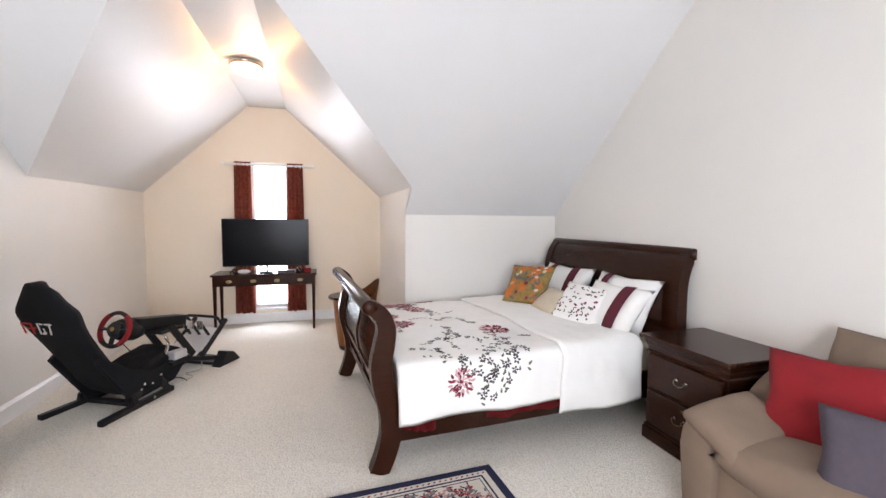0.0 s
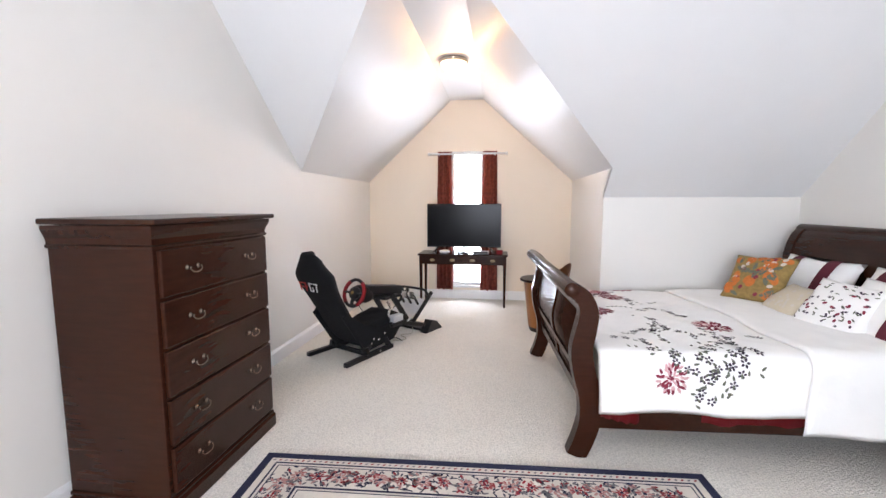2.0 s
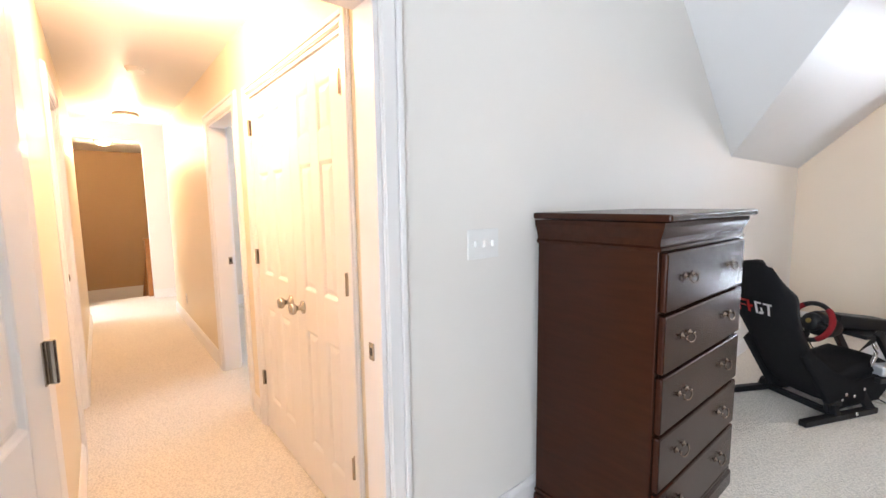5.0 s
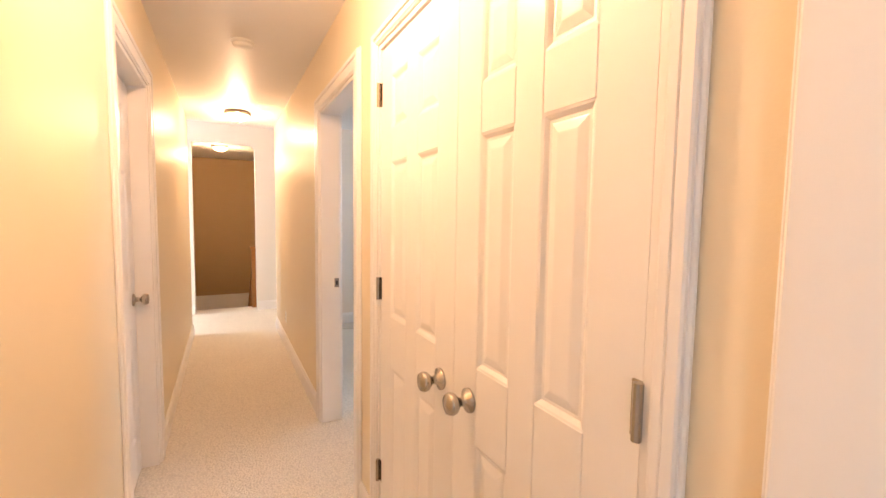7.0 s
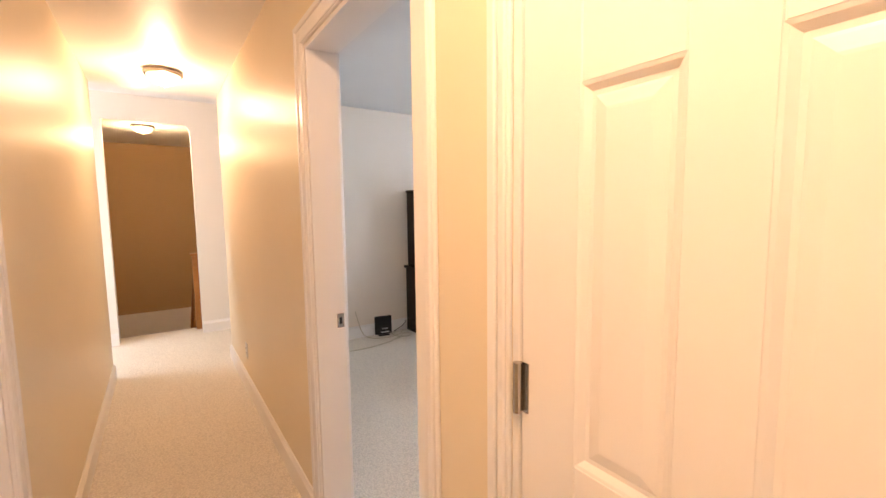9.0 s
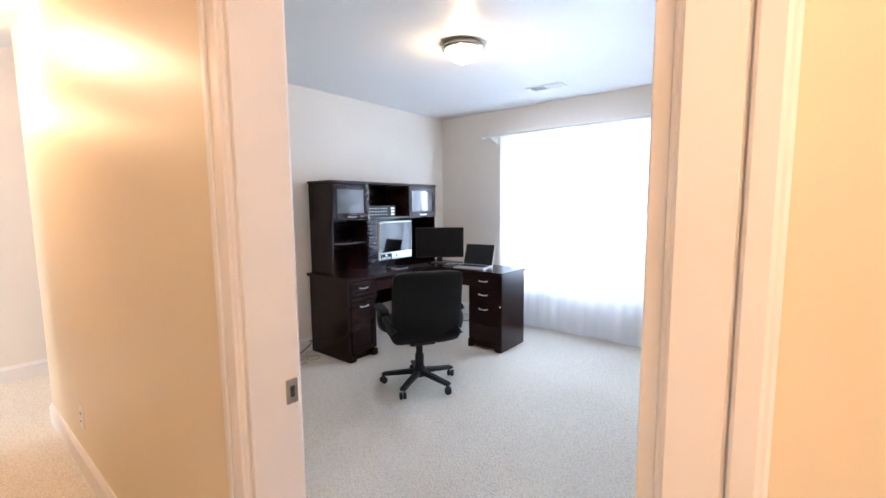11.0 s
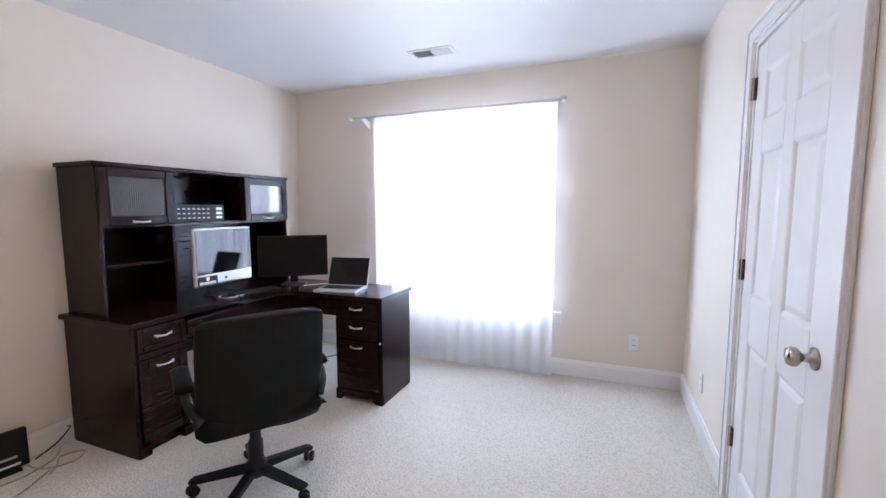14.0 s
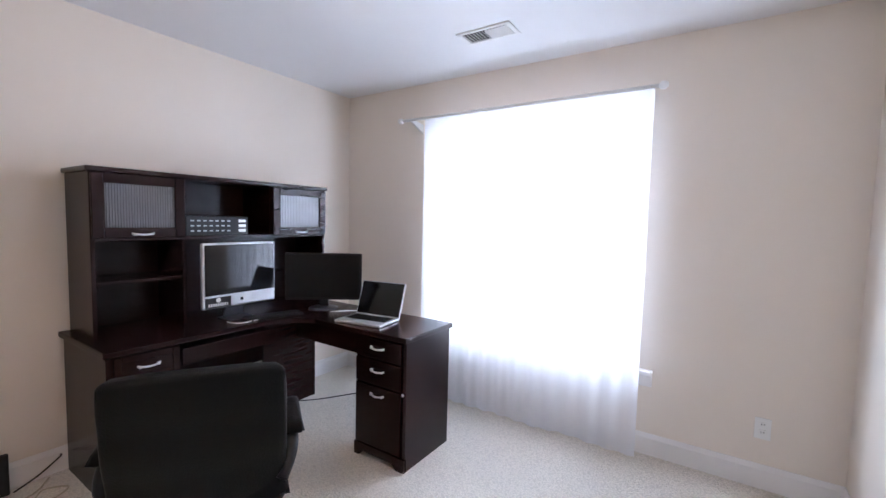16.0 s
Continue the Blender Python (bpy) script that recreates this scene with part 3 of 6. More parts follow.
# office closet door, closed
panel_door("door_4", CY1 - CY0 - 0.04, pose(OX1 + 0.037, CY1 - 0.02, 0, 0, 0, -90), "white six-panel closet door, closed, with a nickel knob", (-1,), CY1 - CY0 - 0.10, 0.0, (-1,))
# office door, open against the side wall
panel_door("door_5", 0.75, pose(DX1 - 0.046, OY0 + 0.02, 0, 0, 0, 89.6), "white six-panel office door standing open", (1, -1), 0.68, 0.0, (-1,))
# bedroom door, open
panel_door("door_6", 0.79, pose(XL + 0.025, EY0 + 0.02, 0, 0, 0, -12), "white six-panel bedroom door standing open", (1, -1), 0.73, 0.0, (1,))


def plate(name, m, w, h, label, category, bits, mt):
    """A small wall plate, face towards -y, with raised bits (x, z, w, h)."""
    d = thing(name, m, label, category)
    part("plate", B(-w / 2, -0.006, -h / 2, w / 2, 0, h / 2, 0.002), mt, d)
    for x, z, bw, bh, th, mm in bits:
        part("insert", B(x - bw / 2, -0.006 - th, z - bh / 2, x + bw / 2, -0.005, z + bh / 2, 0.0008, None, 1), mm, d)
    return d


M_DARKHOLE = mat("dark_slot", (0.03, 0.03, 0.03), 0.6)
OUT_BITS = [(0, 0.021, 0.034, 0.028, 0.002, M_WHITE), (0, -0.021, 0.034, 0.028, 0.002, M_WHITE),
            (-0.006, 0.023, 0.003, 0.009, 0.003, M_DARKHOLE), (0.006, 0.023, 0.003, 0.009, 0.003, M_DARKHOLE),
            (-0.006, -0.019, 0.003, 0.009, 0.003, M_DARKHOLE), (0.006, -0.019, 0.003, 0.009, 0.003, M_DARKHOLE)]
SW_BITS = [(0, 0, 0.010, 0.024, 0.012, M_WHITE)]
plate("power_outlet", pose(-2.03, OY1, 0.325), 0.072, 0.115, "white plastic duplex outlet on the window wall", "outlet", OUT_BITS, M_WHITE)
plate("power_outlet", pose(OX0, 1.09, 0.335, 0, 0, 90), 0.072, 0.115, "white plastic duplex outlet beside the desk", "outlet", OUT_BITS, M_WHITE)
plate("power_outlet", pose(OX1, 3.25, 0.32, 0, 0, -90), 0.072, 0.115, "white plastic duplex outlet on the closet wall", "outlet", OUT_BITS, M_WHITE)
plate("power_outlet", pose(-4.4, 0.0, 0.32), 0.072, 0.115, "white plastic duplex outlet in the hallway", "outlet", OUT_BITS, M_WHITE)
plate("light_switch", pose(OX1, 1.545, 1.325, 0, 0, -90), 0.072, 0.115, "white plastic light switch by the closet", "switch", SW_BITS, M_WHITE)
plate("light_switch", pose(XL, 0.42, 1.24, 0, 0, 90), 0.165, 0.115, "white plastic triple light switch by the doorway", "switch",
      [(-0.046, 0, 0.010, 0.024, 0.012, M_WHITE), (0, 0, 0.010, 0.024, 0.012, M_WHITE), (0.046, 0, 0.010, 0.024, 0.012, M_WHITE)], M_WHITE)
plate("strike_plate", pose(DX0 + 0.018, 0.098, 0.94, 0, 0, 90), 0.03, 0.06, "satin nickel strike plate on the office jamb", "strike plate", [(0, 0, 0.012, 0.028, 0.0006, M_DARKHOLE)], M_NICKEL)
plate("strike_plate", pose(XL - 0.06, EY1 - 0.018, 0.90), 0.03, 0.06, "satin nickel strike plate on the bedroom jamb", "strike plate", [(0, 0, 0.012, 0.028, 0.0006, M_DARKHOLE)], M_NICKEL)
for z in (1.849, 1.09, 0.328):
    plate("hinge_leaf", pose(DX1 - 0.0285, OY0 + 0.0205, z), 0.033, 0.09, "satin nickel hinge leaf on the office door edge", "hinge", [], M_NICKEL)


# ---- windows ----
def window(name, x0, x1, z0, z1, y, label, sashes=2, muntin=False):
    d = thing(name, pose((x0 + x1) / 2, y, z0), label, "window")
    d["kind"] = "structure"
    w, h, f = (x1 - x0) / 2, z1 - z0, 0.045
    bm = B(-w, 0, 0, -w + f, 0.06, h, 0.003, None, 1)
    B(w - f, 0, 0, w, 0.06, h, 0.003, bm, 1)
    B(-w + f, 0, 0, w - f, 0.06, f, 0.003, bm, 1)
    B(-w + f, 0, h - f, w - f, 0.06, h, 0.003, bm, 1)
    B(-w + f, 0.005, h / 2 - 0.02, w - f, 0.055, h / 2 + 0.02, 0.003, bm, 1)
    part("window_frame", bm, M_TRIM, d)
    for a, b in ((f, h / 2 - 0.02), (h / 2 + 0.02, h - f)):
        p = part("pane", B(-w + f, 0.028, a, w - f, 0.032, b), M_GLASS, d)
        p.visible_shadow = False
    return d


window("window_1", WX0, WX1, WZ0, WZ1, YG + 0.03, "tall narrow white sash window in the gable")
window("window_2", OWX0, OWX1, OWZ0, OWZ1, OY1 + 0.03, "wide white double-hung office window")
setting("window_sill", B(OWX0 - 0.08, OY1 - 0.05, OWZ0 - 0.03, OWX1 + 0.08, OY1 + 0.03, OWZ0, 0.006), M_TRIM, "white painted window sill", "sill")
setting("trim", B(OWX0 - 0.08, OY1 - 0.018, OWZ0 - 0.10, OWX1 + 0.08, OY1 - 0.001, OWZ0 - 0.032, 0.004), M_TRIM, "white apron under the window sill", "trim")
setting("window_sill", B(WX0 - 0.06, YG - 0.04, WZ0 - 0.03, WX1 + 0.06, YG + 0.03, WZ0, 0.006), M_TRIM, "white painted window sill", "sill")
# backdrop_back glows outside the added opening in the back wall
for nm, b in (("backdrop", B(-1.2, 8.0, -2, 4.4, 8.05, 5)), ("backdrop_office", B(-7, 7.0, -2, 0, 7.05, 5)), ("backdrop_landing", B(-7.2, -5.05, -2, -3.8, -5, 5)), ("backdrop_back", B(-0.5, -5.05, -2, 5.8, -5, 5))):
    setting(nm, b, M_OUTSIDE, "bright overcast sky outside the window", "sky")


# ---- ceiling fixtures ----
def dome_light(m, label, r=0.17):
    k = r / 0.17
    d = thing("ceiling_light", m, label, "ceiling light", "dome ceiling lights")
    part("canopy", revolve([(r * 0.9, 0), (r, -0.012 * k), (r * 1.02, -0.03 * k), (r * 0.97, -0.045 * k), (r * 0.86, -0.05 * k), (r * 0.86, -0.03 * k), (0.0, -0.03 * k)], 40), M_NICKEL, d, "brushed nickel rim", True)
    g = part("glass_bowl", revolve([(r * 0.87, -0.045 * k), (r * 0.83, -0.07 * k), (r * 0.68, -0.105 * k), (r * 0.42, -0.128 * k), (0.0, -0.137 * k)], 40), M_LAMPGLASS, d, "lit frosted glass bowl", True)
    g.visible_shadow = False
    part("finial", revolve([(0.0, -0.136 * k), (0.012, -0.139 * k), (0.008, -0.148 * k), (0.011, -0.154 * k), (0.0, -0.162 * k)], 14), M_NICKEL, d, "nickel finial", True)
    return d


dome_light(pose(1.565, 3.64, ZT), "lit dome ceiling light with a nickel rim", 0.15)
dome_light(pose(-3.44, 1.99, OZ), "lit dome ceiling light with a nickel rim", 0.142)
dome_light(pose(-4.71, -0.41, HZ), "lit dome ceiling light with a nickel rim", 0.125)
dome_light(pose(-1.04, -0.45, HZ), "lit dome ceiling light with a nickel rim")
dome_light(pose(-6.90, -0.59, 2.40), "lit dome ceiling light over the stairs", 0.115)
sm = thing("smoke_detector", pose(-2.75, -0.43, HZ), "round white plastic smoke detector on the ceiling", "smoke detector")
part("base", revolve([(0.068, 0), (0.068, -0.012), (0.06, -0.014)], 32), M_WHITE, sm)
part("cover", revolve([(0.06, -0.012), (0.058, -0.028), (0.045, -0.038), (0.0, -0.040)], 32), M_WHITE, sm, "", True)


def ceiling_vent(m):
    d = thing("ceiling_vent", m, "white slotted metal air register in the ceiling", "vent")
    bm = B(-0.17, -0.085, -0.008, 0.17, -0.06, 0, 0.003, None, 1)
    B(-0.17, 0.06, -0.008, 0.17, 0.085, 0, 0.003, bm, 1)
    B(-0.17, -0.06, -0.008, -0.14, 0.06, 0, 0.003, bm, 1)
    B(0.14, -0.06, -0.008, 0.17, 0.06, 0, 0.003, bm, 1)
    part("frame", bm, M_WHITE, d)
    part("backing", B(-0.14, -0.06, -0.002, 0.14, 0.06, -0.0005), M_DARKHOLE, d)
    for i in range(14):
        x = -0.13 + i * 0.02
        t = B(-0.001, -0.058, -0.008, 0.001, 0.058, 0.008)
        bmesh.ops.transform(t, matrix=pose(x, 0, -0.008, 0, -40 if i < 7 else 40, 0), verts=t.verts)
        part("slat", t, M_WHITE, d)
    return d


ceiling_vent(pose(-3.46, 3.33, OZ, 0, 0, 0))


# ---- bedroom: chest of drawers, nightstand ----
def drawer_case(name, m, D, W, H, drawers, label, category, pulls=(0.25, 0.75)):
    """A case with stacked drawers: back at x=0, front at +x, y across, a moulded top, an ogee frieze and a plinth."""
    d = thing(name, m, label, category)
    zc = drawers[-1][1] + 0.012
    part("carcass", B(0, 0.02, 0.09, D - 0.03, W - 0.02, zc + 0.02, 0.004), M_CHERRY, d)
    prof = [(D - 0.03, zc), (D - 0.022, zc), (D - 0.018, zc + 0.012), (D - 0.026, zc + 0.02), (D - 0.022, zc + 0.045), (D - 0.014, zc + 0.062), (D - 0.006, zc + 0.082), (D - 0.005, H - 0.03)]
    fr = bmesh.new()
    rings = []
    for x, z in prof:
        o = x - (D - 0.03)
        rings.append([fr.verts.new(p) for p in ((0, 0.02 - o, z), (x, 0.02 - o, z), (x, W - 0.02 + o, z), (0, W - 0.02 + o, z))])
    for a, b in zip(rings, rings[1:]):
        for i in range(4):
            fr.faces.new((a[i], a[(i + 1) % 4], b[(i + 1) % 4], b[i]))
    fr.faces.new(rings[0][::-1])
    fr.faces.new(rings[-1])
    part("frieze", fr, M_CHERRYX, d, "ogee moulded frieze")
    part("top", B(0, -0.020, H - 0.026, D + 0.022, W + 0.020, H, 0.008, None, 3), M_CHERRYX, d, "polished cherry top")
    bm = B(0, 0.0, 0.0, D - 0.01, W, 0.085, 0.012, None, 2)
    B(0, 0.01, 0.085, D - 0.018, W - 0.01, 0.105, 0.006, bm, 2)
    part("plinth", bm, M_CHERRYX, d)
    for z0, z1 in drawers:
        t = B(D - 0.032, 0.036, z0, D - 0.008, W - 0.036, z1 + 0.008, 0.007, None, 3)
        dr = part("drawer", t, M_CHERRYX, d)
        for s in pulls:
            mm = pose(D - 0.008, W * s, (z0 + z1) / 2 + 0.015)
            bm = bmesh.new()
            for yy in (-0.034, 0.034):
                revolve([(0.0, 0), (0.013, 0.0), (0.012, 0.003), (0.005, 0.006), (0.0045, 0.016), (0.007, 0.019), (0.0, 0.023)], 12, bm, mm @ pose(0, yy, 0, 0, 90, 0))
            pts = [(0.014, -0.034, 0), (0.020, -0.036, -0.010), (0.023, -0.022, -0.021), (0.024, 0.0, -0.024), (0.023, 0.022, -0.021), (0.020, 0.036, -0.010), (0.014, 0.034, 0)]
            tube([mm @ p for p in spline(pts, 4)], 0.0032, 8, bm)
            part("handle", bm, M_PULL, dr, "antique bronze bail pull", True)
    return d


drawer_case("chest_of_drawers", pose(XL + 0.035, 0.70, 0), 0.535, 0.875, 1.355, [(0.125 + i * 0.222, 0.325 + i * 0.222) for i in range(5)],
            "tall cherry wood chest with five drawers and bail pulls", "chest")
drawer_case("nightstand", pose(4.765, 1.44, 0, 0, 0, 180), 0.52, 0.60, 0.70, [(0.125, 0.335), (0.36, 0.57)],
            "cherry wood nightstand with two drawers beside the bed", "nightstand", (0.5,))


# ---- bed ----
bed = thing("sleigh_bed", pose(2.545, 1.47, 0, 0, 0, 3.6), "cherry wood sleigh bed with scrolled head and foot boards", "bed")
BW, BL = 1.64, 2.20
FOOT = spline([(-0.035, 0.0), (0.005, 0.10), (0.035, 0.22), (0.03, 0.36), (-0.005, 0.50), (-0.02, 0.62), (0.0, 0.74), (0.01, 0.83), (-0.02, 0.91), (-0.09, 0.965)], 5)
FOOT = [Vector((p[0], p[1])) for p in FOOT]
for y in (0.0, BW - 0.075):
    part("foot_post", prism(ribbon(FOOT, lambda s: 0.105 - 0.03 * s + 0.03 * math.sin(s * math.pi)), y, y + 0.075, "y", None, 0.008), M_CHERRY, bed)
INNER = [p for p in FOOT if p[1] > 0.26]
part("footboard", prism(ribbon(INNER, 0.028), 0.07, BW - 0.07, "y"), M_CHERRYX, bed, "curved footboard panel", True)


def along(y0, y1, s0, s1, off, th, line):
    """A raised strip on a curved board, between heights s0 and s1."""
    seg = [p for p in line if s0 <= p[1] <= s1]
    out = []
    for i, p in enumerate(seg):
        a, b = seg[max(i - 1, 0)], seg[min(i + 1, len(seg) - 1)]
        dd = (b - a).normalized()
        out.append(p + Vector((-dd[1], dd[0])) * off)
    return prism(ribbon(out, th), y0, y1, "y")


for s0, s1 in ((0.26, 0.335), (0.42, 0.50), (0.80, 0.93)):
    part("rail", along(0.07, BW - 0.07, s0, s1, 0.018, 0.022, FOOT), M_CHERRYX, bed)
for y in (0.075, BW / 2 - 0.04, BW - 0.15):
    part("stile", along(y, y + 0.075, 0.27, 0.9, 0.014, 0.024, FOOT), M_CHERRY, bed)
roll = revolve([(0.0, -0.02), (0.036, -0.02), (0.042, 0.0), (0.042, BW), (0.036, BW + 0.02), (0.0, BW + 0.02)], 20, None, pose(-0.085, 0, 0.955, -90, 0, 0))
part("foot_roll", roll, M_CHERRYX, bed, "rounded polished top roll", True)
HEAD = spline([(0.0, 0.0), (0.0, 0.3), (-0.01, 0.55), (-0.015, 0.8), (-0.01, 0.98), (0.03, 1.12), (0.09, 1.19)], 6)
HEAD = [Vector((p[0] + BL - 0.02, p[1])) for p in HEAD]
for y in (-0.02, BW - 0.065):
    part("head_post", prism(ribbon(HEAD, lambda s: 0.10 - 0.02 * s), y, y + 0.085, "y", None, 0.008), M_CHERRY, bed)
part("headboard", prism(ribbon([p for p in HEAD if p[1] > 0.3], 0.03), 0.05, BW - 0.05, "y"), M_CHERRYX, bed, "curved headboard panel", True)
for s0, s1 in ((0.96, 1.19), (0.62, 0.68)):
    part("rail", along(0.05, BW - 0.05, s0, s1, 0.018, 0.026, HEAD), M_CHERRYX, bed)
for y in (0.05, BW / 2 - 0.04, BW - 0.13):
    part("stile", along(y, y + 0.08, 0.6, 1.0, 0.014, 0.026, HEAD), M_CHERRY, bed)
roll = revolve([(0.0, -0.04), (0.04, -0.04), (0.046, -0.02), (0.046, BW + 0.02), (0.04, BW + 0.04), (0.0, BW + 0.04)], 20, None, pose(BL + 0.07, 0, 1.195, -90, 0, 0))
part("head_roll", roll, M_CHERRYX, bed, "rounded polished top roll", True)
for y in (0.02, BW - 0.055):
    part("side_rail", B(0.03, y, 0.165, BL - 0.03, y + 0.035, 0.36, 0.006), M_CHERRYX, bed)

mattress = tagged(mesh_ob("mattress", B(2.0, 0, 0, 2.01, 0.01, 0.01), M_SHEET), "beige sheeted mattress on the bed", "mattress")
bm = B(0.09, 0.06, 0.30, BL - 0.06, BW - 0.06, 0.555, 0.05, None, 4)
bmesh.ops.transform(bm, matrix=bed.matrix_world, verts=bm.verts)
bm.to_mesh(mattress.data)
bm.free()
t = B(0.10, 0.10, 0.20, BL - 0.10, BW - 0.07, 0.298, 0.01)
bmesh.ops.transform(t, matrix=bed.matrix_world, verts=t.verts)
tagged(mesh_ob("box_spring", t, M_RIGFAB), "dark fabric box spring under the mattress", "box spring")
t = bmesh.new()
for y, x0, x1 in ((0.005, 0.09, 0.30), (0.002, 0.62, 1.30)):
    n = 14
    g = []
    for i in range(n + 1):
        u = x0 + (x1 - x0) * i / n
        w = 0.012 * math.sin(i * 1.9)
        g.append([t.verts.new((u, y + w * k - 0.012, 0.40 - 0.17 * k + 0.03 * k * noise.noise((u * 6, 0, 0)))) for k in (0, 0.5, 1.0)])
    for a, b in zip(g, g[1:]):
        for k in range(2):
            t.faces.new((a[k], b[k], b[k + 1], a[k + 1]))
bmesh.ops.solidify(t, geom=list(t.faces), thickness=0.006)
bmesh.ops.transform(t, matrix=bed.matrix_world, verts=t.verts)
tagged(mesh_ob("red_blanket", t, M_REDFAB, None, "", True), "red blanket hanging below the duvet", "blanket")


def drape(x, s, lift=0.0, top=0.625, half=0.865, drop=0.26):
    """A point of a quilt over the bed: x along the bed, s across it from the near hem (0) to the far hem."""
    R = 0.07
    flat = 2 * half - 2 * R
    arc = R * math.pi / 2
    total = 2 * drop + 2 * arc + flat
    q = s * total
    side = 1
    if q > total / 2:
        q, side = total - q, -1
    y0 = BW / 2 - half
    if q < drop:
        y, z = y0, top - R - (drop - q)
        ripple = (1 - q / drop)
        y -= 0.018 * ripple * (1 + math.sin(x * 9 + 1.0)) + 0.012 * ripple * noise.noise((x * 5, q * 4, 2))
        ny, nz = -1, 0
    elif q < drop + arc:
        a = (q - drop) / R
        y, z = y0 + R - R * math.cos(a), top - R + R * math.sin(a)
        ny, nz = -math.cos(a), math.sin(a)
    else:
        y, z = y0 + R + (q - drop - arc), top
        ny, nz = 0, 1
    bumpy = 0.020 * noise.noise((x * 2.2, s * 6, 0.3)) + 0.007 * noise.noise((x * 9, s * 22, 4))
    z += bumpy * nz
    y += bumpy * ny + ny * lift
    z += nz * lift
    if side < 0:
        y = BW - y
    return Vector((x, y, z))


def drape_sheet(x0, x1, lift, thick, nx=56, ns=90, hem=0.0, **kw):
    """A quilt of two layers, closed along its hems."""
    t = bmesh.new()
    layers = []
    for low in (0.0, thick):
        g = []
        for i in range(nx + 1):
            row = []
            for j in range(ns + 1):
                s = j / ns
                a = x0 + hem * (0.5 - abs(s - 0.5))
                e = min(1.0, min(i, nx - i, j, ns - j) / 2.0)
                mid = thick / 2
                row.append(t.verts.new(drape(a + (x1 - a) * i / nx, s, lift - mid + (mid - low) * math.sqrt(e), **kw)))
            g.append(row)
        layers.append(g)
    for g in layers:
        for i in range(nx):
            for j in range(ns):
                t.faces.new((g[i][j], g[i + 1][j], g[i + 1][j + 1], g[i][j + 1]))
    bmesh.ops.remove_doubles(t, verts=t.verts, dist=0.0002)
    return t


duvet = thing("duvet", bed.matrix_world.copy(), "white cotton duvet embroidered with red roses and leaves", "duvet")
part("cover", drape_sheet(0.06, 1.36, 0.0, 0.02), M_LINEN, duvet, "", True)
part("turned_back_edge", drape_sheet(1.10, 1.78, 0.028, 0.03, hem=0.12, drop=0.345), M_LINEN, duvet, "plain white folded-back edge", True)


def stroke(place, shape, n=9):
    """A small flat patch of thread that follows the cloth: shape(k) gives its outline."""
    t = bmesh.new()
    x, s, rot = place
    c = t.verts.new(drape(x, s, 0.005))
    ring = []
    for k in range(n):
        a, r = shape(k / n)
        dx, dq = r * math.cos(a + rot), r * math.sin(a + rot)
        ring.append(t.verts.new(drape(x + dx, s + dq / 2.3, 0.0035)))
    for k in range(n):
        t.faces.new((c, ring[k], ring[(k + 1) % n]))
    return t


def leafshape(l, w):
    return lambda f: (f * 2 * math.pi, l / math.sqrt(math.cos(f * 2 * math.pi) ** 2 + (l / w * math.sin(f * 2 * math.pi)) ** 2))


rng = random.Random(5)
roses, inks, leaves, pinks = bmesh.new(), bmesh.new(), bmesh.new(), bmesh.new()


def rose(x, s, r):
    for ring, cnt, sz in ((0.86, 20, 0.30), (0.64, 16, 0.28), (0.40, 11, 0.26), (0.18, 6, 0.22)):
        for k in range(cnt):
            a = 2 * math.pi * k / cnt + rng.uniform(-0.2, 0.2)
            target = roses if rng.random() < 0.72 else pinks
            merge(target, stroke((x + r * ring * math.cos(a), s + r * ring * math.sin(a) / 2.3, a + rng.uniform(-0.5, 0.5)), leafshape(r * sz * 0.80, r * sz * 0.30)))
    merge(roses, stroke((x, s, 0), leafshape(r * 0.16, r * 0.16)))


def sprig(x, s, ang, length):
    n = int(length / 0.035)
    for i in range(n):
        d = i * 0.035
        ang += rng.uniform(-0.25, 0.25)
        px, ps = x + d * math.cos(ang), s + d * math.sin(ang) / 2.3
        if rng.random() < 0.8:
            merge(leaves, stroke((px, ps, ang + rng.choice((-0.8, 0.8))), leafshape(0.020, 0.0065), 7))
        if rng.random() < 0.36:
            for k in range(5):
                a = 2 * math.pi * k / 5
                merge(inks, stroke((px + 0.015 * math.cos(a), ps + 0.015 * math.sin(a) / 2.3 + 0.005, a), leafshape(0.010, 0.006), 7))


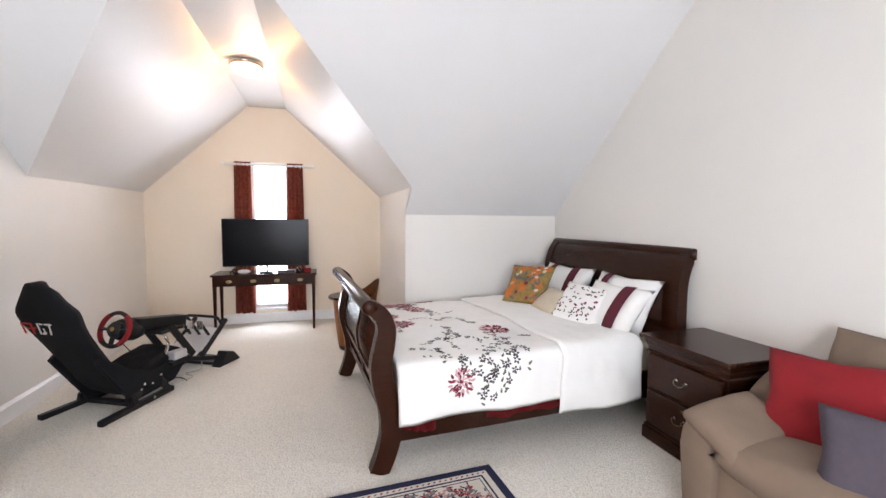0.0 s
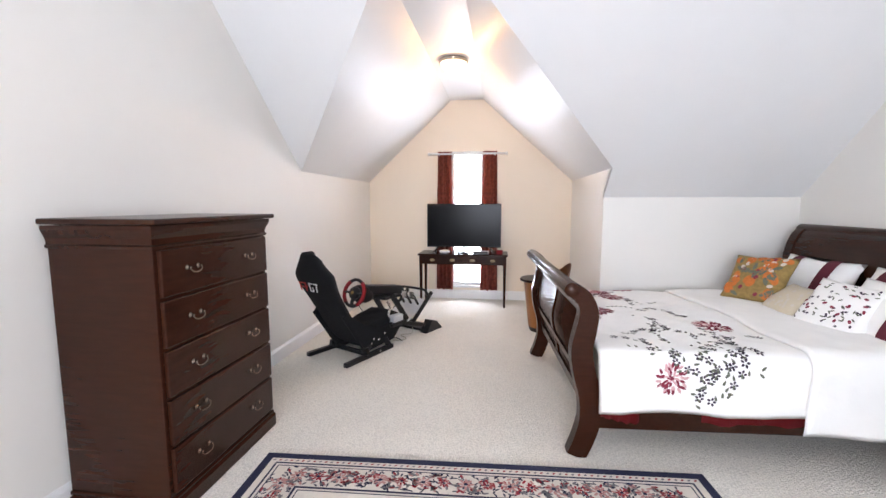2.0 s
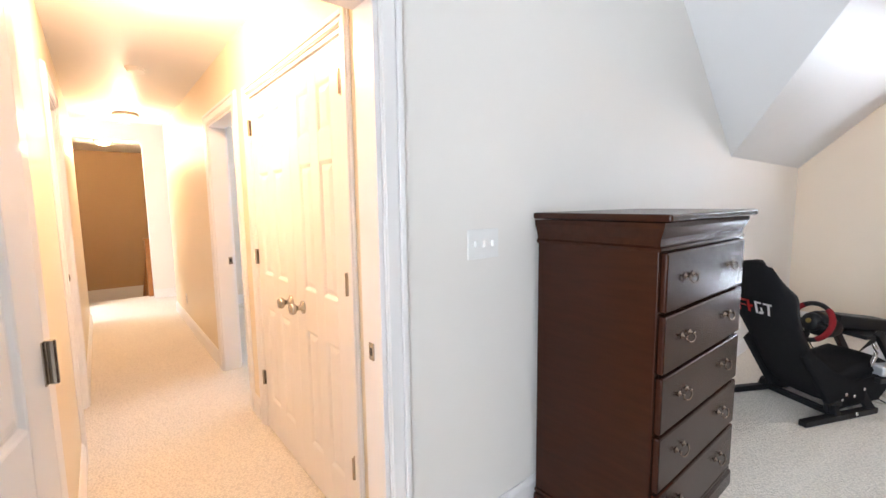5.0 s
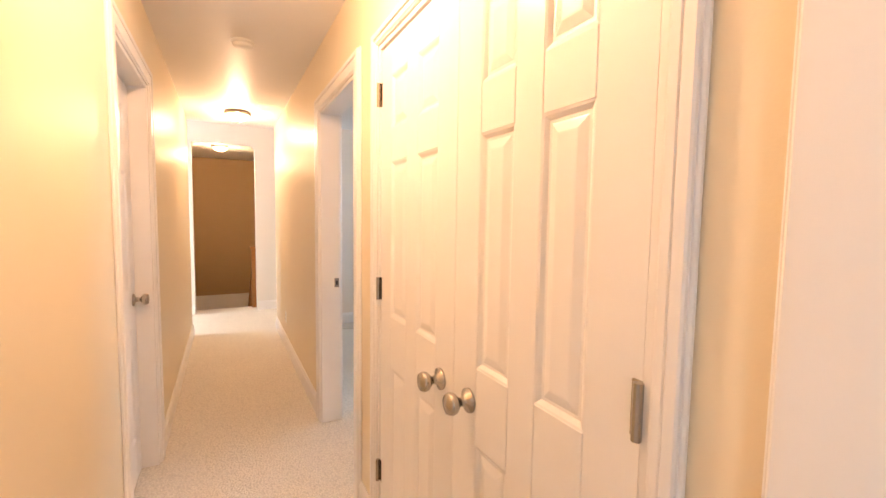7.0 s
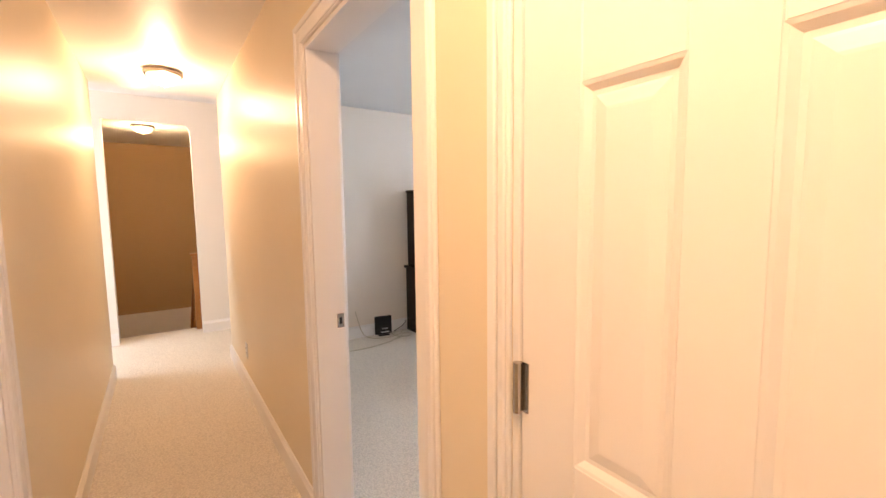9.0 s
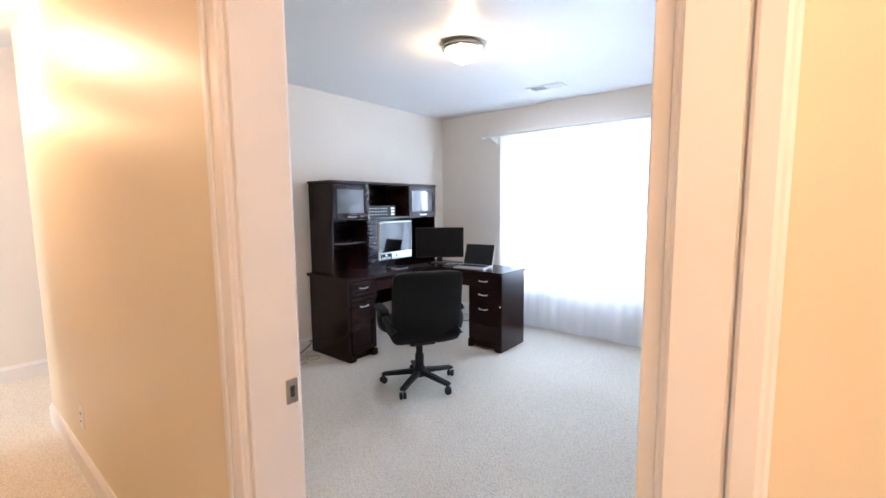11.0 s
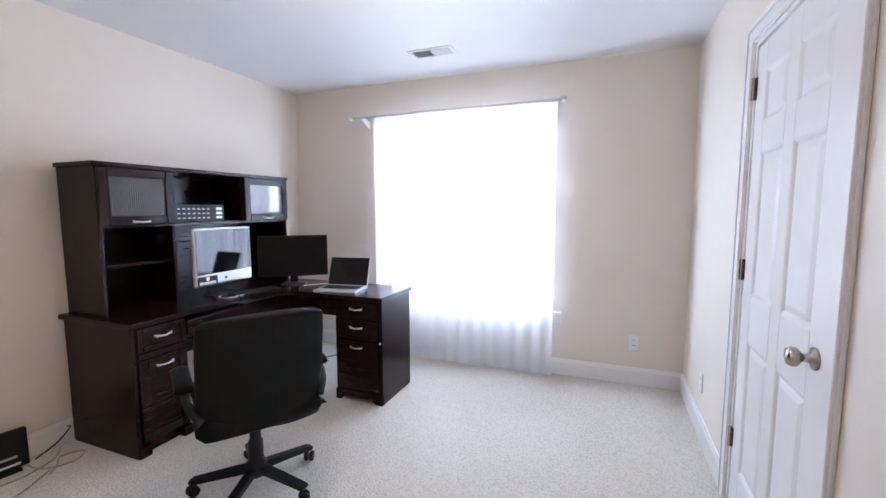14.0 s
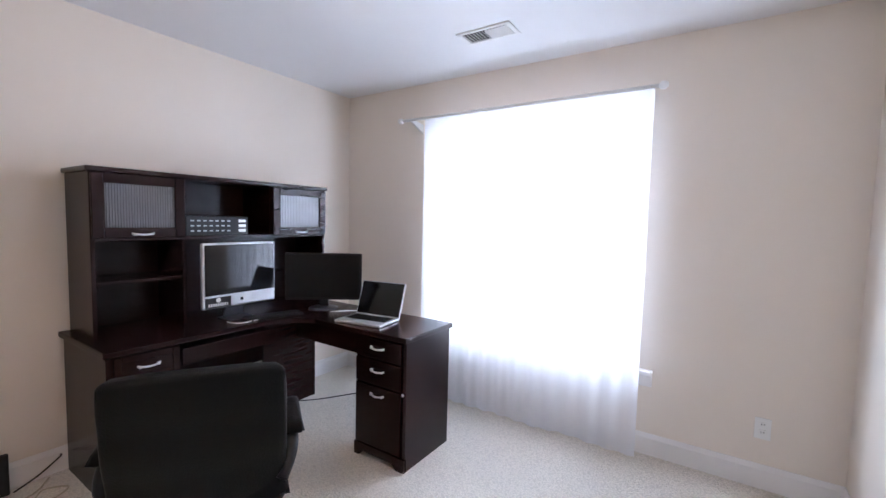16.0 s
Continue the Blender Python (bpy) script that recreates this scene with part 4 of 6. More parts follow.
for x, s, r in ((0.44, 0.085, 0.085), (0.26, 0.62, 0.09), (0.50, 0.80, 0.09), (0.30, 0.50, 0.10), (0.55, 0.72, 0.10), (0.36, 0.80, 0.085), (0.92, 0.36, 0.11), (0.75, 0.86, 0.08), (0.20, 0.66, 0.07)):
    rose(x, s, r)
for x, s, a, l in ((0.58, 0.02, 1.5, 0.30), (0.64, 0.03, 1.2, 0.30), (0.72, 0.05, 1.6, 0.26), (0.55, 0.05, 0.6, 0.24), (0.50, 0.13, 2.4, 0.30), (0.66, 0.09, 2.0, 0.30), (0.88, 0.10, 1.4, 0.22), (0.34, 0.14, 1.3, 0.30), (0.80, 0.12, 1.5, 0.40), (0.48, 0.30, 0.9, 0.40), (0.70, 0.28, 1.9, 0.36), (0.15, 0.50, 0.8, 0.3), (0.50, 0.68, 0.5, 0.4), (0.62, 0.06, 1.7, 0.50), (0.56, 0.12, 1.2, 0.42), (0.68, 0.16, 0.9, 0.34), (0.52, 0.20, 2.2, 0.34), (0.30, 0.28, 0.4, 0.42), (0.86, 0.22, 0.9, 0.30),
                   (0.40, 0.55, 0.2, 0.45), (0.62, 0.60, 1.2, 0.35), (0.85, 0.45, 2.4, 0.36), (0.25, 0.42, 1.1, 0.30), (0.65, 0.80, 2.6, 0.35), (0.98, 0.28, 0.2, 0.16),
                   (0.45, 0.90, 0.3, 0.3), (0.22, 0.75, 1.0, 0.25), (0.72, 0.10, 0.7, 0.28)):
    sprig(x, s, a, l)
for nm, b, mt_, lb in (("rose_embroidery", roses, M_ROSE, "crimson embroidered roses"), ("petal_embroidery", pinks, M_PINK, "pale pink petals"),
                       ("leaf_embroidery", leaves, M_LEAF, "grey green embroidered leaves"), ("blossom_embroidery", inks, M_INK, "dark violet blossoms")):
    part(nm, b, mt_, duvet, lb)["kind"] = "stuff"


def pillow(name, local, size, material, label, bands=(), spots=(), seed=0):
    d = thing(name, bed.matrix_world @ local, label, "pillow", "pillows on the bed")
    part("cushion", cushion(*size, seed=seed), material, d, "", True)
    sx, sy, sz = size
    for u0, u1, mt_ in bands:
        t = bmesh.new()
        n = 18
        g = []
        for i in range(n + 1):
            u = -0.97 + 1.94 * i / n
            row = []
            for k in range(5):
                v = u0 + (u1 - u0) * k / 4
                e = max(0.0, (1 - u * u) * (1 - v * v)) ** 0.38
                kk = 1 - 0.12 * (1 - abs(u * v)) * max(abs(u), abs(v)) ** 4
                row.append(t.verts.new((u * sx / 2 * kk, v * sy / 2 * kk, sz / 2 * e * 1.12 + 0.006)))
            g.append(row)
        for i in range(n):
            for k in range(4):
                t.faces.new((g[i][k], g[i + 1][k], g[i + 1][k + 1], g[i][k + 1]))
        part("band", t, mt_, d, "burgundy band", True)
    r = random.Random(seed + 9)
    groups = {}
    for cnt, mt_, l, w in spots:
        b = groups.setdefault(mt_.name, (bmesh.new(), mt_))[0]
        for _ in range(cnt):
            u, v = r.uniform(-0.8, 0.8), r.uniform(-0.8, 0.8)
            e = max(0.0, (1 - u * u) * (1 - v * v)) ** 0.38
            a0 = r.uniform(0, 6.28)
            ring = []
            for k in range(8):
                aa = k / 8 * 2 * math.pi
                px, py = l * math.cos(aa), w * math.sin(aa)
                uu, vv = u + (px * math.cos(a0) - py * math.sin(a0)) * 2 / sx, v + (px * math.sin(a0) + py * math.cos(a0)) * 2 / sy
                ee = max(0.0, (1 - min(uu * uu, 1)) * (1 - min(vv * vv, 1))) ** 0.38
                c = 0.18 * noise.noise((uu * 2 + seed, vv * 2, 1))
                kk = 1 - 0.12 * (1 - abs(uu * vv)) * max(abs(uu), abs(vv)) ** 4
                ring.append(b.verts.new((uu * sx / 2 * kk, vv * sy / 2 * kk, sz / 2 * ee * (1 + c) + 0.007)))
            b.faces.new(ring)
    for b, mt_ in groups.values():
        part("print", b, mt_, d, "printed flowers and leaves")["kind"] = "stuff"
    return d


FL = ((40, M_LEAF, 0.013, 0.005), (26, M_INK, 0.010, 0.007), (16, M_ROSE, 0.014, 0.009))
pillow("pillow", pose(1.98, 0.40, 0.790, 0, -62, 0), (0.46, 0.66, 0.17), M_LINEN, "white pillow sham with a burgundy band", ((0.35, 0.62, M_BURG),), (), 1)
pillow("pillow", pose(1.99, 1.16, 0.790, 0, -62, 4), (0.46, 0.66, 0.17), M_LINEN, "white pillow sham with a burgundy band", ((-0.62, -0.35, M_BURG), (0.35, 0.62, M_BURG)), (), 2)
pillow("pillow", pose(1.83, 0.34, 0.760, 0, -52, 2), (0.44, 0.60, 0.15), M_LINEN, "white pillow with a burgundy band and roses", ((-0.62, -0.30, M_BURG),), (), 3)
pillow("throw_pillow", pose(1.70, 0.52, 0.755, 4, -48, 14), (0.40, 0.42, 0.13), M_LINEN, "white throw pillow embroidered with small flowers", (), FL, 4)
pillow("throw_pillow", pose(1.66, 0.86, 0.720, 0, -40, -6), (0.30, 0.38, 0.12), M_SHEET, "small cream quilted throw pillow", (), ((40, M_RUGBEIGE, 0.012, 0.012),), 5)
pillow("throw_pillow", pose(1.66, 1.24, 0.810, -4, -54, 32), (0.44, 0.46, 0.14), M_OCHRE, "ochre throw pillow with orange flower print", (),
       ((26, M_ORANGE, 0.040, 0.030), (26, M_LEAF, 0.036, 0.016), (10, M_RUGBEIGE, 0.022, 0.016), (10, M_ROSE, 0.02, 0.016)), 6)

# ---- rug ----
RW, RD = 2.36, 1.62
rug = thing("area_rug", pose(0.785, 1.265, 0, 0, 0, 3.2), "oriental wool rug with a navy border and flowers", "rug")
part("field", B(0, -RD, 0.001, RW, 0, 0.009, 0.003, None, 1), M_NAVY, rug)
part("border_field", B(0.05, -RD + 0.05, 0.008, RW - 0.05, -0.05, 0.0105), M_RUGBEIGE, rug, "ivory woven border")
for off, wdt in ((0.085, 0.010), (0.11, 0.005), (0.27, 0.012), (0.295, 0.005)):
    for x0, y0, x1, y1 in ((off, -off - wdt, RW - off, -off), (off, -RD + off, RW - off, -RD + off + wdt), (off, -RD + off, off + wdt, -off), (RW - off - wdt, -RD + off, RW - off, -off)):
        part("line", B(x0, y0, 0.0095, x1, y1, 0.0118), M_NAVY, rug)
rr = random.Random(3)
motifs = {"crimson": (bmesh.new(), M_RUGRED), "grey": (bmesh.new(), M_RUGGREY), "pink": (bmesh.new(), M_RUGPINK), "navy": (bmesh.new(), M_NAVY)}


def petal(key, x, y, l, w, a, z):
    b = motifs[key][0]
    b.faces.new([b.verts.new((x + l * math.cos(k / 7 * 6.283) * math.cos(a) - w * math.sin(k / 7 * 6.283) * math.sin(a),
                              y + l * math.cos(k / 7 * 6.283) * math.sin(a) + w * math.sin(k / 7 * 6.283) * math.cos(a), z)) for k in range(7)])


def rosette(x, y, r, key, key2):
    for k in range(8):
        a = k / 8 * 6.283
        petal(key, x + r * 0.62 * math.cos(a), y + r * 0.62 * math.sin(a), r * 0.36, r * 0.17, a, 0.0125)
    petal(key2, x, y, r * 0.24, r * 0.24, 0, 0.0128)


def border_run(p, q, n):
    for i in range(n):
        f = (i + 0.5) / n
        x, y = p[0] + (q[0] - p[0]) * f, p[1] + (q[1] - p[1]) * f
        rosette(x, y, 0.034 if i % 2 else 0.044, "crimson" if i % 2 else "pink", "navy")
        for _ in range(22):
            petal("navy", x + rr.uniform(-0.075, 0.075), y + rr.uniform(-0.072, 0.072), 0.014, 0.005, rr.uniform(0, 6.28), 0.0121)
        for _ in range(18):
            a = rr.uniform(0, 6.28)
            petal(rr.choice(("grey", "grey", "pink", "crimson")), x + rr.uniform(-0.075, 0.075), y + rr.uniform(-0.06, 0.06), 0.017, 0.007, a, 0.0122)


border_run((0.2, -0.19), (RW - 0.2, -0.19), 18)
border_run((0.2, -RD + 0.19), (RW - 0.2, -RD + 0.19), 18)
border_run((0.19, -0.2), (0.19, -RD + 0.2), 11)
border_run((RW - 0.19, -0.2), (RW - 0.19, -RD + 0.2), 11)
for i in range(14):
    for j in range(8):
        x, y = 0.40 + i * (RW - 0.8) / 13, -0.40 - j * (RD - 0.8) / 7
        if (i + j) % 2 == 0:
            rosette(x, y, 0.05, rr.choice(("crimson", "pink")), "grey")
        for _ in range(11):
            petal(rr.choice(("grey", "grey", "crimson")), x + rr.uniform(-0.06, 0.06), y + rr.uniform(-0.05, 0.05), 0.018, 0.007, rr.uniform(0, 6.28), 0.0122)
for nb in range(70):
    x = 0.07 + nb * (RW - 0.14) / 69
    petal("crimson" if nb % 2 else "grey", x, -0.068, 0.010, 0.006, 0.7, 0.0122)
for key, (b, mt_) in motifs.items():
    o = part("pattern", b, mt_, rug, key + " woven flower pattern")
    o["kind"] = "stuff"
bm = bmesh.new()
for i in range(150):
    x = RW * i / 149
    tube([(x, -0.005, 0.006), (x + rr.uniform(-0.008, 0.008), 0.025, 0.004), (x + rr.uniform(-0.015, 0.015), 0.055, 0.003)], 0.0018, 4, bm)
o = part("fringe", bm, M_RUGBEIGE, rug, "ivory cotton fringe")
o["kind"] = "stuff"

# ---- console table, television, gable curtains ----
tb = thing("console_table", pose(1.555, 4.83, 0), "dark wood console table with brass drawer pulls", "table")
TWD = 0.60
part("tabletop", B(-TWD - 0.015, -0.02, 0.705, TWD + 0.015, 0.44, 0.73, 0.006, None, 3), M_CHERRYX, tb)
part("apron", B(-TWD + 0.01, 0.012, 0.585, TWD - 0.01, 0.41, 0.705), M_CHERRYX, tb)
for i in range(4):
    x0 = -TWD + 0.05 + i * (2 * TWD - 0.1) / 4
    dr = part("drawer", B(x0 + 0.008, 0.002, 0.60, x0 + (2 * TWD - 0.1) / 4 - 0.008, 0.014, 0.69, 0.003), M_CHERRYX, tb)
    xc = x0 + (2 * TWD - 0.1) / 8
    bm = revolve([(0.0, 0), (0.036, 0), (0.034, 0.003), (0.0, 0.004)], 20, None, pose(xc, 0.002, 0.645, 90, 0, 0) @ Matrix.Diagonal((1, 0.55, 1, 1)))
    tube([(xc - 0.025, -0.006, 0.645), (xc - 0.02, -0.014, 0.632), (xc, -0.016, 0.628), (xc + 0.02, -0.014, 0.632), (xc + 0.025, -0.006, 0.645)], 0.003, 6, bm)
    part("pull", bm, M_BRASS, dr, "oval brass pull", True)
for x in (-TWD + 0.025, TWD - 0.025):
    for y in (0.025, 0.40):
        t = B(-0.022, -0.022, 0, 0.022, 0.022, 0.70, 0.003)
        for v in t.verts:
            k = 0.6 + 0.4 * min(1, v.co.z / 0.55)
            v.co.x, v.co.y = v.co.x * k + x, v.co.y * k + y
        part("leg", t, M_CHERRY, tb)
tv = thing("television", pose(1.555, 5.06, 0.73), "large black flat-screen television on a console table", "television")
part("housing", B(-0.52, -0.012, 0.075, 0.52, 0.035, 0.685, 0.006), M_BLACK, tv)
part("screen", B(-0.508, -0.0145, 0.092, 0.508, -0.0115, 0.675), M_TV, tv, "glossy dark screen")
for s in (-1, 1):
    bm = bar((s * 0.36, 0.01, 0.08), (s * 0.42, -0.09, 0.008), 0.018, 0.012)
    bar((s * 0.36, 0.01, 0.08), (s * 0.42, 0.11, 0.008), 0.018, 0.012, bm)
    part("foot", bm, M_CHROME, tv, "splayed metal foot")
part("neck", B(-0.012, 0.0, 0.0, 0.012, 0.03, 0.08), M_BLACK, tv)
st = thing("set_top_box", pose(1.80, 4.98, 0.73), "small silver media box under the television", "media box")
part("case", B(-0.11, -0.07, 0.002, 0.11, 0.07, 0.032, 0.006), M_SILVER, st)
part("front_panel", B(-0.10, -0.072, 0.007, 0.10, -0.069, 0.027), M_BLACK, st)
st = thing("game_controller", pose(1.30, 4.93, 0.73, 0, 0, 20), "pale game pad lying on the console table", "controller")
part("grip_body", cushion(0.15, 0.10, 0.05, None, pose(0, 0, 0.026), 10), M_WHITE, st, "", True)
st = thing("remote_control", pose(1.56, 4.93, 0.73, 0, 0, 70), "slim black remote control on the table", "remote")
part("body", B(-0.022, -0.08, 0, 0.022, 0.08, 0.016, 0.005), M_BLACK, st)
part("button_pad", B(-0.015, -0.06, 0.0155, 0.015, 0.05, 0.018, 0.001, None, 1), M_GREYFAB, st)
st = thing("red_box", pose(2.06, 4.95, 0.73), "small red box at the table end", "box")
part("carton", B(-0.04, -0.03, 0, 0.04, 0.03, 0.05, 0.003), M_REDFAB, st)

rod = thing("curtain_rod", pose(1.58, YG - 0.075, 2.125), "white curtain rod over the gable window", "curtain rod")
part("pole", tube([(-0.54, 0, 0), (0.54, 0, 0)], 0.016, 12), M_WHITE, rod, "", True)
for s in (-1, 1):
    part("bracket", B(s * 0.40 - 0.012, 0, -0.03, s * 0.40 + 0.012, 0.073, 0.0, 0.003), M_WHITE, rod)
    part("finial", revolve([(0.016, 0), (0.024, 0.012), (0.02, 0.03), (0.0, 0.036)], 14, None, pose(s * 0.54, 0, 0, 0, s * 90, 0)), M_WHITE, rod, "", True)


def curtain(name, m, width, top, bottom, waves, depth, material, label, flare=0.0, nz=30, thick=0.004, header=0.05, spread=None, nx=None, seed=0):
    """A hanging cloth with folds, local x across, z down from the rod."""
    d = thing(name, m, label, "curtain")
    t = bmesh.new()
    nx = nx or waves * 10
    g = []
    for j in range(nz + 1):
        f = j / nz
        z = top + (bottom - top) * f
        row = []
        for i in range(nx + 1):
            u = i / nx
            w = width * (1 + flare * f)
            ph = 2 * math.pi * waves * u + 0.8 * noise.noise((u * 4, f * 1.5, seed))
            amp = depth * (0.55 + 0.45 * f) * (1 + 0.5 * noise.noise((u * 5, 0.5 * f, seed + 3)))
            row.append(t.verts.new((-w / 2 + w * u + 0.006 * noise.noise((u * 9, f * 3, seed)), amp * math.sin(ph), z + (0.015 * noise.noise((u * 6, 2, seed)) if j == nz else 0))))
        g.append(row)
    for j in range(nz):
        for i in range(nx):
            t.faces.new((g[j][i], g[j][i + 1], g[j + 1][i + 1], g[j + 1][i]))
    if thick:
        bmesh.ops.solidify(t, geom=list(t.faces), thickness=thick)
    part("cloth", t, material, d, "", True)
    return d


curtain("curtain", pose(1.255, YG - 0.075, 0), 0.20, 2.16, 0.15, 4, 0.022, M_CURT, "dark red patterned curtain panel, drawn aside", 0.25)
curtain("curtain", pose(1.905, YG - 0.075, 0), 0.20, 2.16, 0.15, 4, 0.022, M_CURT, "dark red patterned curtain panel, drawn aside", 0.25, seed=4)

# ---- tub chair behind the bed ----
tub = thing("tub_chair", pose(2.56, 3.90, 0, 0, 0, -35), "tan leather barrel chair with a dark flat top", "chair")
t = bmesh.new()
cols = []
n = 26
for i in range(n + 1):
    f = i / n
    a = math.radians(-25 + 150 * f)
    top = 0.60 + 0.16 * math.sin(math.pi * min(1.0, f * 1.15)) ** 1.5
    cols.append([t.verts.new((r0 * math.cos(a), r0 * math.sin(a), z)) for r0, z in ((0.20, 0.06), (0.225, 0.3), (0.25, 0.5), (0.285, top))])
for a, b in zip(cols, cols[1:]):
    for k in range(3):
        t.faces.new((a[k], b[k], b[k + 1], a[k + 1]))
bmesh.ops.solidify(t, geom=list(t.faces), thickness=0.028)
part("back_shell", t, M_TAN, tub, "tan leather curved back", True)
part("barrel", revolve([(0.165, 0.05), (0.195, 0.3), (0.22, 0.55), (0.21, 0.562), (0.0, 0.562)], 32), M_TAN, tub, "tapered tan leather barrel")
part("seat", revolve([(0.225, 0.563), (0.232, 0.575), (0.225, 0.59), (0.0, 0.592)], 32, None, pose(-0.03, -0.02, 0)), M_ESPRESSO, tub, "dark flat top")
part("base", revolve([(0.15, 0.0), (0.165, 0.05), (0.0, 0.052)], 28), M_BLACK, tub, "dark plinth")

# ---- sofa ----
sofa = thing("sofa", pose(4.79, 0.77, 0, 0, 0, 0), "tan microsuede two-seat sofa with padded arms", "sofa")
part("base", B(-0.86, -1.62, 0.05, -0.04, -0.04, 0.35, 0.03, None, 3), M_SOFA, sofa)
for y0, s_ in ((-0.16, -1), (-1.66, 1)):
    prof = [(0.0, 0.03), (0.16, 0.03), (0.175, 0.36), (0.18, 0.44), (0.15, 0.50), (0.08, 0.52), (0.015, 0.49), (-0.01, 0.42), (0.0, 0.36)]
    part("arm", prism([(y0 + p[0], p[1]) for p in prof], -0.90, -0.05, "x", None, 0.03), M_SOFA, sofa, "", True)
    part("arm_pad", cushion(0.42, 0.29, 0.16, None, pose(-0.72, y0 + 0.075 + 0.055 * s_, 0.49, 24 if s_ < 0 else -24, -7, 0), 18, 0.04, 3, 0.3), M_SOFA, sofa, "slumped padded arm cushion", True)
    part("arm_back", cushion(0.34, 0.22, 0.30, None, pose(-0.30, y0 + 0.085, 0.55, 0, -28, 0), 14, 0.04, 8, 0.25), M_SOFA, sofa, "padded arm swelling to the back", True)
for k in range(2):
    c = -0.51 - k * 0.70
    part("seat_cushion", cushion(0.80, 0.70, 0.23, None, pose(-0.53, c, 0.395), 20, 0.03, k, 0.25), M_SOFA, sofa, "", True)
    part("back_cushion", cushion(0.62, 0.72, 0.27, None, pose(-0.17, c + 0.03, 0.615, 0, -72, 0), 20, 0.06, k + 5, 0.28), M_SOFA, sofa, "", True)
part("back", B(-0.14, -1.64, 0.05, 0.0, -0.02, 0.72, 0.05, None, 4), M_SOFA, sofa, "", True)
cu = thing("throw_pillow", pose(4.32, 0.415, 0.640, -5, -62, 24), "bright red square throw pillow on the sofa", "pillow")
part("cushion", cushion(0.44, 0.52, 0.16, seed=11), M_REDFAB, cu, "", True)
cu = thing("throw_pillow", pose(4.12, 0.125, 0.572, -4, -58, 30), "grey violet throw pillow on the sofa", "pillow")
part("cushion", cushion(0.36, 0.40, 0.14, seed=12), M_GREYFAB, cu, "", True)

# ---- racing simulator seat ----
rig = thing("racing_simulator", pose(0.545, 2.645, 0, 0, 0, -26.6), "black racing simulator rig with a bucket seat", "simulator")
for s in (-1, 1):
    part("base_rail", bar((s * 0.25, -0.02, 0.022), (s * 0.22, 0.62, 0.022), 0.045, 0.04), M_RIGMETAL, rig)
    part("slide_rail", bar((s * 0.21, 0.22, 0.075), (s * 0.17, 0.85, 0.19), 0.03, 0.045), M_RIGMETAL, rig)
    part("upright", bar((s * 0.235, 0.26, 0.03), (s * 0.215, 0.26, 0.09), 0.04, 0.06), M_RIGMETAL, rig)
    part("upright", bar((s * 0.22, 0.58, 0.03), (s * 0.19, 0.52, 0.15), 0.04, 0.05), M_RIGMETAL, rig)
    part("wheel_post", bar((s * 0.15, 0.94, 0.20), (s * 0.14, 0.72, 0.50), 0.035, 0.05), M_RIGMETAL, rig)
    part("pedal_frame", bar((s * 0.17, 0.83, 0.19), (s * 0.17, 1.32, 0.05), 0.035, 0.04), M_RIGMETAL, rig)
    part("pedal_frame", bar((s * 0.17, 1.0, 0.14), (s * 0.17, 1.36, 0.42), 0.03, 0.035), M_RIGMETAL, rig)
    for y, z in ((0.34, 0.115), (0.37, 0.15), (0.44, 0.13), (0.52, 0.17), (0.20, 0.03), (0.42, 0.03)):
        part("bolt", revolve([(0.0, 0), (0.012, 0), (0.011, 0.005), (0.0, 0.007)], 10, None, pose(s * (0.2175 if z > 0.1 else 0.251), y, z, 0, s * 90, 0)), M_CHROME, rig, "silver bolt", True)
part("crossbar", bar((-0.235, 0.30, 0.022), (0.235, 0.30, 0.022), 0.045, 0.035), M_RIGMETAL, rig)
part("crossbar", bar((-0.2, 0.85, 0.19), (0.2, 0.85, 0.19), 0.04, 0.04), M_RIGMETAL, rig)
part("pedal_hoop", tube(spline([(-0.17, 1.30, 0.38), (-0.165, 1.24, 0.46), (-0.08, 1.22, 0.475), (0.08, 1.22, 0.475), (0.165, 1.24, 0.46), (0.17, 1.30, 0.38)], 5), 0.014, 8), M_RIGMETAL, rig, "", True)
part("foot_plate", B(-0.24, 1.20, 0.0, 0.24, 1.42, 0.03, 0.008), M_RIGMETAL, rig)
for s in (-1, 1):
    part("foot_wedge", prism([(1.16, 0.0), (1.46, 0.0), (1.36, 0.10), (1.26, 0.13)], s * 0.20 - 0.05, s * 0.20 + 0.05, "x", None, 0.006), M_RIGMETAL, rig)
part("pedal_plate", prism([(0.95, 0.17), (1.30, 0.33), (1.30, 0.345), (0.95, 0.185)], -0.16, 0.16, "x"), M_SILVER, rig, "bare metal heel plate")
for x in (-0.10, 0.0, 0.10):
    p = part("pedal", bar((x, 1.20, 0.30), (x, 1.10, 0.44), 0.02, 0.02), M_RIGMETAL, rig)
    part("pedal_face", B(x - 0.03, 1.085, 0.38, x + 0.03, 1.095, 0.46, 0.003), M_CHROME, p, "bright metal pedal face")
# seat: back shell, wings, cushion
BACK = spline([(0.33, 0.065), (0.19, 0.18), (0.01, 0.46), (-0.13, 0.70), (-0.185, 0.86), (-0.20, 1.01)], 5)
t = bmesh.new()
g = []
for i, p in enumerate(BACK):
    f = i / (len(BACK) - 1)
    w = 0.185 + 0.045 * math.exp(-((f - 0.68) / 0.15) ** 2) - 0.09 * max(0.0, (f - 0.74) / 0.26)
    row = []
    for k in range(13):
        u = -1 + k / 6
        row.append(t.verts.new((u * w, p[0] + 0.032 * abs(u) ** 2.5, p[1] - (0.03 * abs(u) ** 3 if i == len(BACK) - 1 else 0))))
    g.append(row)
